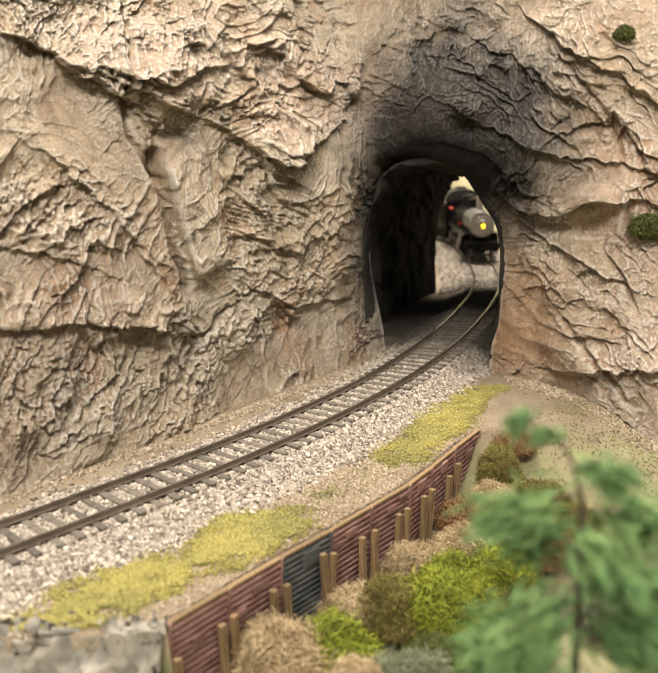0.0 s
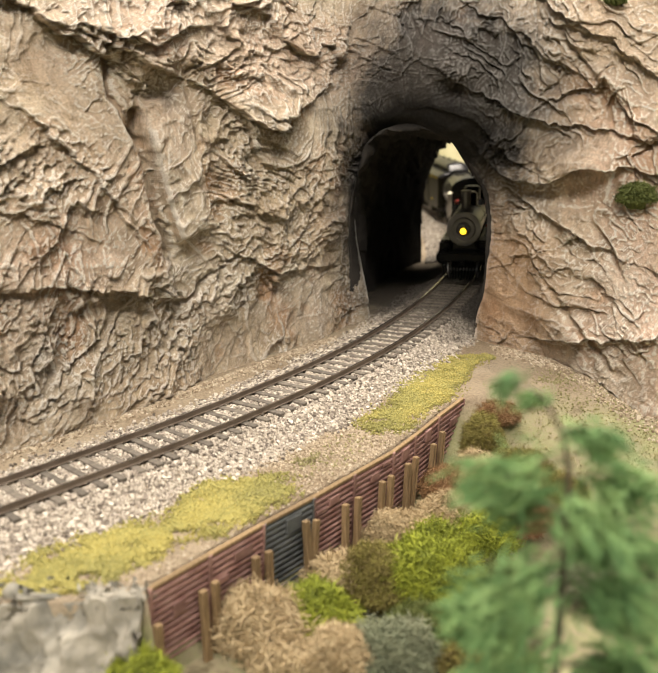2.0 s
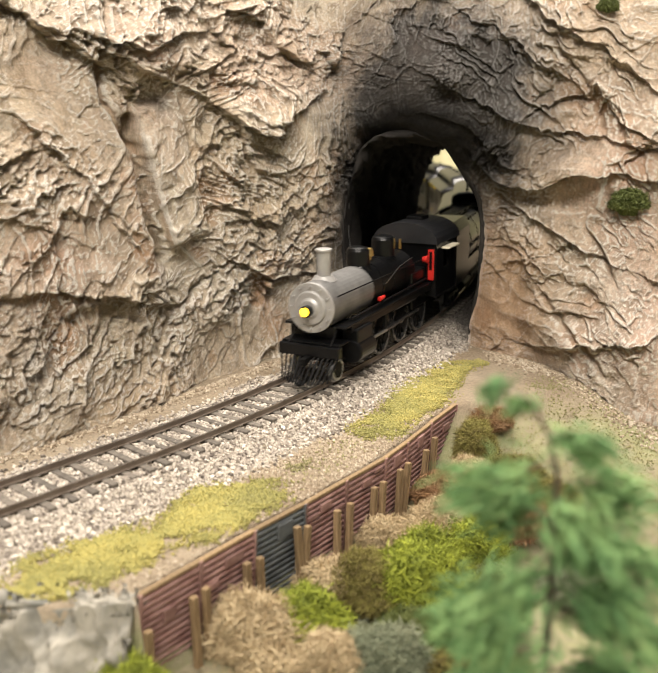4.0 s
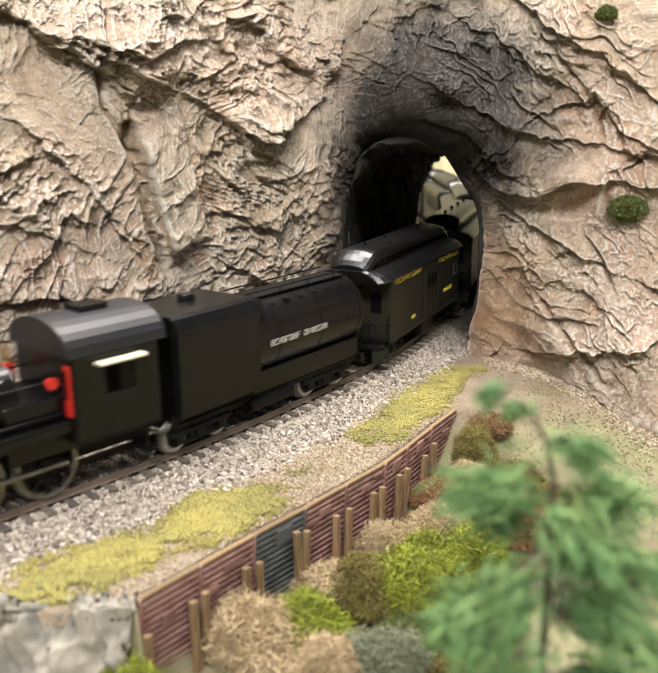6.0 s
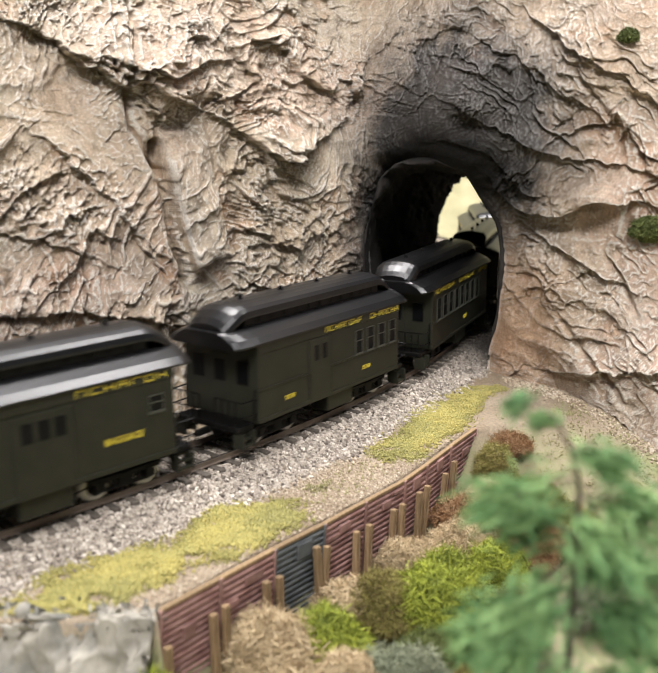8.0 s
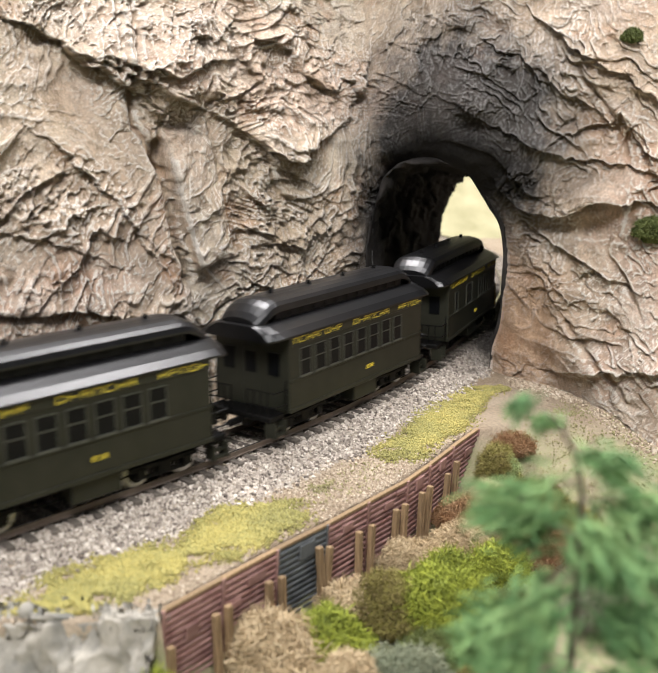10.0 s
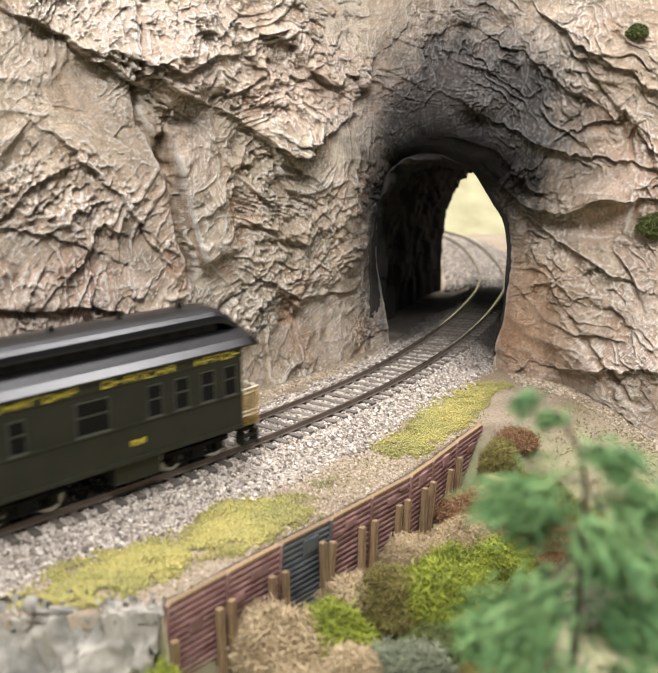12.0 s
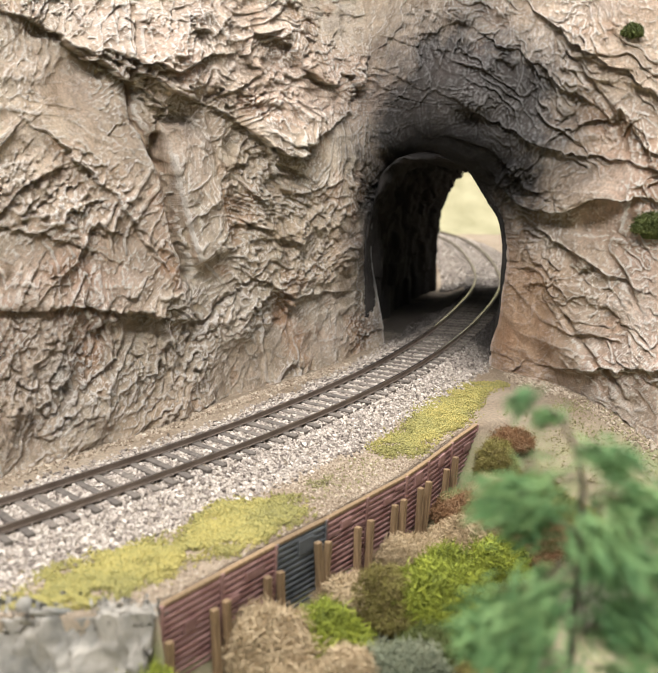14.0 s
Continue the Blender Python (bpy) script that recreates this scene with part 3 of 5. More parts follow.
    d = d + (0.12 + 0.7 * torn) * ridged(xw / 6.0, zw / 4.6, 0, 4, 8, 0.62)
    rugged = torn * (1 - 0.5 * right)
    pit = smooth01((vnoise(x / 2.6, z / 2.6, 0, 91) - 0.30) / 0.3) + 0.6 * smooth01((vnoise(x / 1.3, z / 1.3, 0, 92) - 0.3) / 0.3)
    return d - 1.2 * pit * rugged


ARCH = [(35, -16), (33, 4), (30, 20), (27, 36), (27, 50), (28, 62), (31, 73), (36, 84), (45, 90), (54, 91), (61, 87), (67, 84), (73, 76), (78, 68), (83, 59), (85, 50), (86, 41), (85, 28), (84, 14), (81, 2), (80, -16)]


def rim_distance(x, z):
    best = np.full(np.shape(x), 1e9)
    for (x0, z0), (x1, z1) in zip(ARCH, ARCH[1:]):
        dx, dz = x1 - x0, z1 - z0
        t = np.clip(((x - x0) * dx + (z - z0) * dz) / (dx * dx + dz * dz), 0, 1)
        best = np.minimum(best, np.hypot(x - x0 - t * dx, z - z0 - t * dz))
    return best


def rock_point(x, z):
    """The finished surface."""
    x, z = np.asarray(x, float), np.asarray(z, float)
    # the mouth is rounded inwards and its relief is coarser
    rim = rim_distance(x, z)
    d = relief(x, z) * (0.3 + 0.7 * smooth01(rim / 11))
    left = np.interp(x, [40, 70], [1, 0])
    push = left * 24 * np.exp(-rim / 12) + (1 - left) * 11 * np.exp(-rim / 5.5)
    return np.stack([x + d * np.interp(x, [20, 50, 85], [0.45, 0.1, -0.5]), rock_face(x, z) - d * 0.85 + push, z - d * 0.10 + 0 * x], -1)


def in_arch(x, z):
    inside = np.zeros(np.shape(x), bool)
    pts = ARCH + ARCH[:1]
    for (x0, z0), (x1, z1) in zip(pts, pts[1:]):
        cross = ((z0 > z) != (z1 > z)) & (x < (x1 - x0) * (z - z0) / (z1 - z0 + 1e-9) + x0)
        inside ^= cross
    return inside


def arch_line(step=0.35):
    pts = np.array(ARCH, float)
    out = []
    for i in range(len(pts) - 1):
        p0, p1, p2, p3 = (pts[min(max(i + k, 0), len(pts) - 1)] for k in (-1, 0, 1, 2))
        n = max(2, int(np.linalg.norm(p2 - p1) / step))
        for t in np.linspace(0, 1, n, endpoint=False):
            out.append(0.5 * (2 * p1 + (p2 - p0) * t + (2 * p0 - 5 * p1 + 4 * p2 - p3) * t * t + (3 * p1 - p0 - 3 * p2 + p3) * t ** 3))
    return np.array(out + [pts[-1]])


def grid_faces(nx, nz):
    i, j = np.meshgrid(np.arange(nx - 1), np.arange(nz - 1), indexing="ij")
    a = (i * nz + j).ravel()
    return np.stack([a, a + nz, a + nz + 1, a + 1], 1)


def build_rock():
    # finer where the camera looks
    xs = np.concatenate([np.arange(-330, -134, 3.0), np.arange(-134, 148, 0.37), np.arange(148, 331, 3.0)])
    zs = np.concatenate([np.arange(-34, -12, 1.2), np.arange(-12, 174, 0.43), np.arange(174, 260, 3.0)])
    gx, gz = np.meshgrid(xs, zs, indexing="ij")
    rim = arch_line()
    hole = in_arch(gx, gz)
    # draw the nearest outside vertices onto the rim
    near = (np.abs(gx - 52) < 45) & (gz < 100)
    idx = np.argwhere(near)
    pts = np.stack([gx[near], gz[near]], 1)
    best = np.full(len(pts), 1e9)
    who = np.zeros(len(pts), int)
    for k, q in enumerate(rim):
        d = np.hypot(pts[:, 0] - q[0], pts[:, 1] - q[1])
        b = d < best
        best[b], who[b] = d[b], k
    snap = (best < 0.34)
    for (i, j), k, sn in zip(idx, who, snap):
        if sn:
            gx[i, j], gz[i, j] = rim[k]
            hole[i, j] = False
    co = rock_point(gx, gz)
    faces = grid_faces(len(xs), len(zs))
    keep = ~hole.ravel()[faces].any(axis=1)
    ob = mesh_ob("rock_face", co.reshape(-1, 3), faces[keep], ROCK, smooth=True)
    tagged(ob, "tan plaster rock cliff with pale dry-brushed ridges, smoke-stained over the tunnel and painted dark in its mouth", "rock cliff", kind="structure")
    # the tunnel: rings from the mouth along the track to the far portal
    prof = rim.copy()
    front = rock_point(prof[:, 0], prof[:, 1])
    rings = []
    n = len(prof)
    u = np.linspace(0, 1, n)
    s0, s1 = 214.0, 425.0
    for k, s in enumerate(np.linspace(s0, s1, 70)):
        f = k / 69
        c, h = on_track(s), heading(s)
        left = np.interp(f, [0, 0.25, 0.55, 0.85, 1], [34, 44, 50, 44, 36])
        right = np.interp(f, [0, 0.3, 1], [38, 50, 54])
        top = np.interp(f, [0, 0.5, 0.9, 1], [86, 84, 76, 72])
        ang = np.pi * (1 - u)
        px = np.sign(np.cos(ang)) * np.abs(np.cos(ang)) ** 0.55
        pz = np.abs(np.sin(ang)) ** 0.6
        lat = np.where(px < 0, px * left, px * right)
        zz = -16 + (top + 16) * pz
        rough = 2.6 * ridged(u * 9 + 0.4 * np.sin(s / 9), s / 26 + 0 * u, 0, 3, 31) + 2.2 * ((_hash(np.floor(u * 30), np.floor(s / 11 + 1.5 * u) + 0 * u, 0 * u, 5)) - 0.5)
        grow = 1 + rough / 46 * (0.3 + 0.7 * min(1, f * 4)) + 0.03 * fbm(u * 7, s / 17 + 0 * u, 0, 4, 36)
        lat, zz = lat * grow, -16 + (zz + 16) * grow
        ring = np.stack([c[0] + np.sin(h) * lat, c[1] - np.cos(h) * lat, zz], 1)
        w = smooth01(f / 0.16)
        rings.append(front * (1 - w) + ring * w + np.array([0, 14 * f / 0.16 * (1 - w), 0]) * (w < 1))
    rings = np.array(rings)
    rings[0] = front
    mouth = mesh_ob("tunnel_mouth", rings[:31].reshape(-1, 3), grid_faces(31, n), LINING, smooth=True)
    tagged(mouth, "near-black rock lip of the tunnel mouth", "tunnel", kind="structure")
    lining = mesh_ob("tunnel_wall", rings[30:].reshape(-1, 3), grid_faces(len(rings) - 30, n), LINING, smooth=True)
    tagged(lining, "near-black rough rock tunnel wall", "tunnel", kind="structure")
    # the back of the hill, with the far portal
    end = rings[-1]
    m = len(end)
    out = [end]
    for g in np.linspace(0.05, 1, 26):
        ang = np.pi * (1 - u)
        r = 260 * g ** 1.6
        q = end + np.stack([np.cos(ang) * r * np.sin(heading(s1)), -np.cos(ang) * r * np.cos(heading(s1)) * 0.2 - 0.5 * np.sin(ang) * r, np.sin(ang) * np.minimum(r, 200)], 1)
        q[:, 2] = np.minimum(q[:, 2], 240)
        q += (3 * fbm(q[:, 0] / 14, q[:, 2] / 14, 0, 4, 77))[:, None]
        out.append(q)
    out = np.array(out)
    back = mesh_ob("hill_back", out.reshape(-1, 3), grid_faces(len(out), m), ROCK, smooth=True)
    tagged(back, "tan plaster rock round the far tunnel mouth", "rock cliff", kind="structure")


build_rock()


# ---- ground ----
FENCE = [(-46, 160.5), (-30, 179), (-17, 194), (-3, 209), (10, 224), (24, 240), (33, 253), (44, 270), (57, 289)]


def track_offset(x, y):
    """Signed distance from the centre line (positive on the cliff's side) and the place along it."""
    x, y = np.asarray(x, float), np.asarray(y, float)
    sel = TRACK[::4]
    d = np.full(x.shape, 1e9)
    who = np.zeros(x.shape, int)
    for k, (a, b) in enumerate(sel):
        q = np.hypot(x - a, y - b)
        m = q < d
        d = np.where(m, q, d)
        who = np.where(m, k, who)
    s = who * 4.0 - ORIGIN
    h = heading(s)
    side = -(x - sel[who, 0]) * np.sin(h) + (y - sel[who, 1]) * np.cos(h)
    return side, s


def terrace(off, s):
    """Height of the ground beside the track on the level terrace."""
    z = np.interp(np.abs(off), [0, 16, 24, 34], [-3.6, -3.8, -7.4, -8.2])
    return z


def ground_height(x, y):
    off, s = track_offset(x, y)
    z = terrace(off, s)
    # past the retaining wall the land falls away into the gully
    edge = np.interp(y, [p[1] for p in FENCE], [p[0] for p in FENCE], left=-46, right=57) 
    edge = np.where(y > 289, np.interp(y, [289, 330, 365], [57, 82, 112]), edge)
    beyond = x - edge
    beyond = np.where(y < 160, np.minimum(beyond, 400), beyond)
    brink = np.interp(x, [57, 75, 100, 120, 160], [290, 302, 307, 311, 303]) + 3 * fbm(x / 14, y / 14, 5, 2, 43) - y
    steep = np.interp(x, [57, 80, 105], [1.6, 0.9, 0.36])
    fall = -np.minimum(np.clip(brink, 0, 400) * steep, 26 + 0.22 * np.clip(beyond - 8, 0, 60))
    drop = np.where(y < 289, smooth01((beyond + 3.4) / 2.6), smooth01((beyond + 6) / 8)) * fall
    front = np.interp(x, [-400, -100, -46], [-141, 159, 160]) - y
    z = np.where((x < -43) & (off < -24), z - 30 * smooth01((front + 1.5) / 3), z)
    z = np.where((off < -20) & (x >= -43), z + drop, z)
    return z + 0.6 * fbm(x / 12, y / 12, 0, 3, 41) * (np.abs(off) > 17)


def build_ground():
    xs = np.concatenate([np.arange(-1200, -200, 40.0), np.arange(-200, -60, 2.5), np.arange(-60, 110, 1.25), np.arange(110, 260, 2.5), np.arange(260, 1300, 40.0)])
    ys = np.concatenate([np.arange(-1000, 60, 40.0), np.arange(60, 150, 2.5), np.arange(150, 320, 1.25), np.arange(320, 420, 2.5), np.arange(420, 900, 10), np.arange(900, 1900, 40.0)])
    gx, gy = np.meshgrid(xs, ys, indexing="ij")
    z = ground_height(gx, gy)
    co = np.stack([gx, gy, z], -1).reshape(-1, 3)
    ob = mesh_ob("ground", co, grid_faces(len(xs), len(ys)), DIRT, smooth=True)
    tagged(ob, "sandy scatter over the plaster land of a model railway", "ground", kind="structure")


build_ground()


# ---- ballast: a bed of loose stones ----
def stones(places, sizes, rng, material, name, parent=None):
    """Many small eight-cornered stones in one mesh."""
    n = len(places)
    corner = np.array([(-1, -1, -1), (1, -1, -1), (1, 1, -1), (-1, 1, -1), (-1, -1, 1), (1, -1, 1), (1, 1, 1), (-1, 1, 1)], float) * 0.5
    quad = np.array([(0, 3, 2, 1), (4, 5, 6, 7), (0, 1, 5, 4), (1, 2, 6, 5), (2, 3, 7, 6), (3, 0, 4, 7)])
    q = rng.normal(size=(n, 4))
    q /= np.linalg.norm(q, axis=1)[:, None]
    w, x, y, z = q.T
    rot = np.stack([np.stack([1 - 2 * (y * y + z * z), 2 * (x * y - z * w), 2 * (x * z + y * w)], 1),
                    np.stack([2 * (x * y + z * w), 1 - 2 * (x * x + z * z), 2 * (y * z - x * w)], 1),
                    np.stack([2 * (x * z - y * w), 2 * (y * z + x * w), 1 - 2 * (x * x + y * y)], 1)], 1)
    local = corner[None] * (0.7 + 0.6 * rng.random((n, 8, 3))) * (sizes[:, None] * (0.7 + 0.6 * rng.random((n, 3))))[:, None, :]
    co = np.einsum("nij,nkj->nki", rot, local) + np.asarray(places)[:, None, :]
    faces = (quad[None] + 8 * np.arange(n)[:, None, None]).reshape(-1, 4)
    return mesh_ob(name, co.reshape(-1, 3), faces, material, parent)


TIE_S = -140 + 6.6 * np.arange(118) + np.random.default_rng(5).uniform(-0.3, 0.3, 118)   # where the ties lie


def build_ballast():
    rng = np.random.default_rng(3)
    n = 125000
    s = rng.uniform(-70, 340, n)
    off = rng.uniform(-34, 34, n)
    # outer border frays
    keep = (off > -27 - 5 * rng.random(n) ** 2 - 3 * fbm(s / 14, off * 0, 0, 2, 4)) & (off < 20 + 13 * rng.random(n) ** 2.5 + 3 * fbm(s / 14, off * 0, 3, 2, 4))
    keep &= (rng.random(n) < np.interp(s, [-70, 120, 220, 340], [1, 0.9, 0.7, 0.35]))
    s, off = s[keep], off[keep]
    p = beside(s, off)
    z = ground_height(p[:, 0], p[:, 1])
    between = np.abs(off) < 14
    z = np.where(between, np.minimum(z + 0.6, -2.75), z) + rng.uniform(-0.25, 0.35, len(s))
    clear = (np.abs(np.abs(off) - 8.6) > 1.1) & ((np.abs(off) > 14.4) | (np.abs(s - TIE_S[np.argmin(np.abs(TIE_S[None, :] - s[:, None]), 1)]) > 1.35) | (rng.random(len(s)) < 0.14))
    size = rng.uniform(0.45, 1.1, len(s)) * np.where(between, 0.8, 1.0)
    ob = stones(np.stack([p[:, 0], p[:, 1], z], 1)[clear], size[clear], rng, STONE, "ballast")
    tagged(ob, "pale grey and pinkish crushed stone ballast round the ties", "ballast", kind="stuff")
    n = 26000
    s, off = rng.uniform(415, 760, n), rng.uniform(-32, 32, n)
    clear = np.abs(np.abs(off) - 8.6) > 1.2
    p = beside(s[clear], off[clear])
    z = ground_height(p[:, 0], p[:, 1]) + np.where(np.abs(off[clear]) < 14, 0.7, 0.2)
    ob = stones(np.column_stack([p, z]), rng.uniform(0.8, 1.6, len(p)), rng, STONE, "ballast")
    tagged(ob, "pale crushed stone ballast beyond the tunnel", "ballast", kind="stuff")


build_ballast()


def build_far_hill():
    xs, ys = np.arange(-500, 700, 12.0), np.arange(860, 1500, 10.0)
    gx, gy = np.meshgrid(xs, ys, indexing="ij")
    z = -10 + smooth01((gy - 880 + 0.1 * (gx - 100)) / 300) * 190 + 5 * fbm(gx / 60, gy / 60, 0, 4, 71) * smooth01((gy - 880) / 60)
    ob = mesh_ob("far_hill", np.stack([gx, gy, z], -1).reshape(-1, 3), grid_faces(len(xs), len(ys)), MEADOW, smooth=True)
    tagged(ob, "pale yellow-green grassy hill beyond the tunnel", "hill", kind="structure")


build_far_hill()


def build_scatter():
    """Grit on the sandy strip and broken rock along the foot of the cliff."""
    rng = np.random.default_rng(12)
    n = 26000
    s, off = rng.uniform(-60, 190, n), rng.uniform(-64, -24, n)
    p = beside(s, off)
    keep = vnoise(p[:, 0] / 9, p[:, 1] / 9, 0, 33) + 1.1 * rng.random(n) > 0.15
    edge = np.interp(p[:, 1], [q[1] for q in FENCE], [q[0] for q in FENCE])
    keep &= (p[:, 0] < edge - 1.5) & (p[:, 1] > 161) & (p[:, 1] < 300)
    p = p[keep]
    ob = stones(np.column_stack([p, ground_height(p[:, 0], p[:, 1]) + 0.08]), rng.uniform(0.2, 0.55, len(p)), rng, GRIT, "grit")
    tagged(ob, "fine tan grit strewn on the sandy strip", "grit", kind="stuff")
    n = 5200
    x = np.concatenate([rng.uniform(-135, 14, n), rng.uniform(84, 150, n // 2)])
    near = np.abs(rng.normal(size=len(x)))
    y = rock_face(x, -8 + 0 * x) - 2 - near * np.where(x > 80, 9, 4.5)
    big = rng.uniform(0.3, 0.9, len(x)) * np.where(rng.random(len(x)) < 0.03, 1.7, 1)
    ob = stones(np.stack([x, y, ground_height(x, y) + 0.2 * big], 1), big, rng, GRIT, "rubble")
    tagged(ob, "tan plaster rubble along the foot of the cliff", "rubble", kind="stuff")


build_scatter()


# ---- track ----
def sweep(profile, s0, s1, step, off):
    """A closed profile of (across, z) along the track, as arrays."""
    ss = np.arange(s0, s1 + step, step)
    prof = np.array(profile, float)
    n = len(prof)
    pts = np.concatenate([np.concatenate([beside(np.full(n, s), off + prof[:, 0]), prof[:, 1:]], 1) for s in ss])
    m = len(ss)
    i, j = np.meshgrid(np.arange(m - 1), np.arange(n), indexing="ij")
    a, b = (i * n + j).ravel(), (i * n + (j + 1) % n).ravel()
    return pts, np.stack([a, b, b + n, a + n], 1)


def build_track():
    track = empty("railway_track", None, "single weathered railway track with brown rails on timber ties", "railway track")
    for off in (8.6, -8.6):
        web = [(-0.62, -2.1), (0.62, -2.1), (0.62, -1.9), (0.2, -1.7), (0.2, -0.6), (0.38, -0.5), (0.38, -0.06), (-0.38, -0.06), (-0.38, -0.5), (-0.2, -0.6), (-0.2, -1.7), (-0.62, -1.9)]
        v, f = sweep(web, -420, 760, 4, off)
        rail = mesh_ob("rail", v, f, RAIL, track)
        v, f = sweep([(-0.35, -0.06), (0.35, -0.06), (0.30, 0.0), (-0.30, 0.0)], -420, 760, 4, off)
        head = mesh_ob("rail_head", v, f, RAILHEAD, rail)
        head["label"] = "polished running surface"
    bm = box(-1.25, 1.25, -14.5, 14.5, -4.2, -2.1, 0.25)
    bmesh.ops.scale(bm, vec=(MM,) * 3, verts=bm.verts)
    me = bpy.data.meshes.new("tie")
    bm.to_mesh(me)
    bm.free()
    me.materials.append(TIE)
    rng = random.Random(5)
    for s in TIE_S:
        p, h = on_track(s), float(heading(s))
        t = new("tie", me)
        t.parent = track
        t.matrix_basis = pose(p[0] * MM, p[1] * MM, rng.uniform(-0.2, 0.1) * MM, 0, 0, math.degrees(h) + rng.uniform(-1.5, 1.5))
    return track


build_track()


# ---- retaining wall: boxcar sides set on edge, propped by timber piles ----
def panel(a, b, top, high, material, colour, patches, lean=4.0):
    """One boxcar side from a to b (plan), its top at height top."""
    (x0, y0), (x1, y1) = a, b
    long = math.hypot(x1 - x0, y1 - y0)
    ob = empty("retaining_panel", pose(x0 * MM, y0 * MM, top * MM, lean, 0, math.degrees(math.atan2(y1 - y0, x1 - x0))),
               f"weathered {colour} ribbed boxcar side used as retaining wall", "retaining wall", "boxcar sides of the retaining wall")
    part("sheet", box(0.15, long - 0.15, -0.35, 0.35, -high, 0, 0.1), material, ob)
    part("top_rail", box(0, long, -0.75, 0.65, -0.7, 0.25, 0.15), PILE, ob, "pale worn timber edge")
    z = -2.0
    while z > -high + 1:
        part("rib", box(0.5, long - 0.5, -0.95, -0.3, z - 0.42, z + 0.42, 0.2), material, ob)
        z -= 1.9
    for u0, u1, z0, z1 in patches:
        part("patch", box(u0 * long, u1 * long, -1.35, -0.3, -z1, -z0, 0.12), material, ob)
    for u in (0.2, long - 0.2):
        part("end_post", box(u - 0.45, u + 0.45, -1.1, 0.4, -high, 0.1, 0.12), material, ob)
    return ob


def build_fence():
    corners = [(-43.5, 163.5), (-30.5, 178.5), (-17, 194), (-3, 209), (10, 224), (24, 240), (33, 253), (44, 270), (57, 289)]
    top = [-7.6, -7.6, -7.6, -7.6, -7.6, -7.6, -7.6, -7.4, -7.2]
    kinds = [("oxide-red", REDBOARD), ("oxide-red", REDBOARD), ("slate-blue", BLUEBOARD), ("oxide-red", REDBOARD), ("oxide-red", REDBOARD),
             ("oxide-red", REDBOARD), ("oxide-red", REDBOARD), ("oxide-red", REDBOARD)]
    marks = [[(0.35, 0.55, 7.5, 11)], [(0.42, 0.75, 3.2, 6.0), (0.1, 0.3, 8, 10)], [(0.42, 0.72, 2.2, 6.8)], [(0.35, 0.6, 3.0, 5.6), (0.7, 0.95, 7, 8.4), (0.05, 0.3, 5, 6.4)],
             [(0.4, 0.62, 3.4, 6.0), (0.68, 0.9, 1.6, 2.8)], [(0.35, 0.68, 1.4, 5.6)], [(0.4, 0.65, 1.2, 5.0)], [(0.45, 0.7, 4.5, 7.5)]]
    for i, ((colour, mat), patches) in enumerate(zip(kinds, marks)):
        panel(corners[i], corners[i + 1], top[i], 26, mat, colour, patches)
    rng = random.Random(8)
    tops = [(-41.4, 161.2, -15.8), (-31.7, 172.5, -14.1), (-28.9, 175.7, -13.6), (-19, 187.1, -13.5), (-15.6, 191, -14.2), (-5.2, 202.3, -11.4), (-2.1, 205.7, -13), (7, 216, -13.6),
            (11.3, 220.9, -13.8), (19.8, 230.7, -13.4), (23, 234.3, -13.2), (29.6, 242.4, -12.8), (32.9, 247.1, -12.6), (40.9, 259.1, -13.2), (45, 265.3, -11.2)]
    first = None
    for i, (x, y, z) in enumerate(tops):
        m = pose(x * MM, y * MM, z * MM, rng.uniform(-3, 1), rng.uniform(4, 9) if i > 5 else rng.uniform(-1, 2), 45 + rng.uniform(-6, 6))
        if first is None:
            first = empty("timber_pile", m, "tan timber pile with a grooved face propping the retaining wall", "pile", "piles before the retaining wall")
            part("post", box(-0.95, 0.95, -0.7, 0.7, -34, 0, 0.15), PILE, first)
            for u in (-0.6, 0.6):
                part("flange", box(u - 0.28, u + 0.28, -1.1, -0.68, -34, -0.1, 0.08), PILE, first)
        else:
            copy_thing(first, m)


build_fence()


def build_concrete():
    """The rough abutment where the wall ends."""
    nx, nz = 120, 80
    u, v = np.meshgrid(np.linspace(0, 1, nx), np.linspace(0, 1, nz), indexing="ij")
    # profile: over the top and down the front
    x = -44 - 62 * u
    y = 160 - 1.5 * u + 0 * v
    drop = np.where(v < 0.4, 0, (v - 0.4) / 0.6)
    out = np.where(v < 0.4, 7 * (1 - v / 0.4), -12 * drop)
    r = 3.4 * fbm(u * 7, v * 5, 0, 5, 61) + 1.3 * ridged(u * 16, v * 9, 0, 4, 62)
    z = -7.9 - 30 * drop ** 0.8 + r * np.where(v < 0.15, 0.1, 0.8) - 0.9 * (v < 0.1)
    co = np.stack([x - 1.0 * r, y + out - r, z], -1).reshape(-1, 3)
    ob = mesh_ob("concrete_abutment", co, grid_faces(nx, nz), CONCRETE, smooth=True)
    mod = ob.modifiers.new("thickness", "SOLIDIFY")
    mod.thickness = 0.003
    tagged(ob, "rough grey weathered concrete abutment at the retaining wall's end", "abutment")


build_concrete()


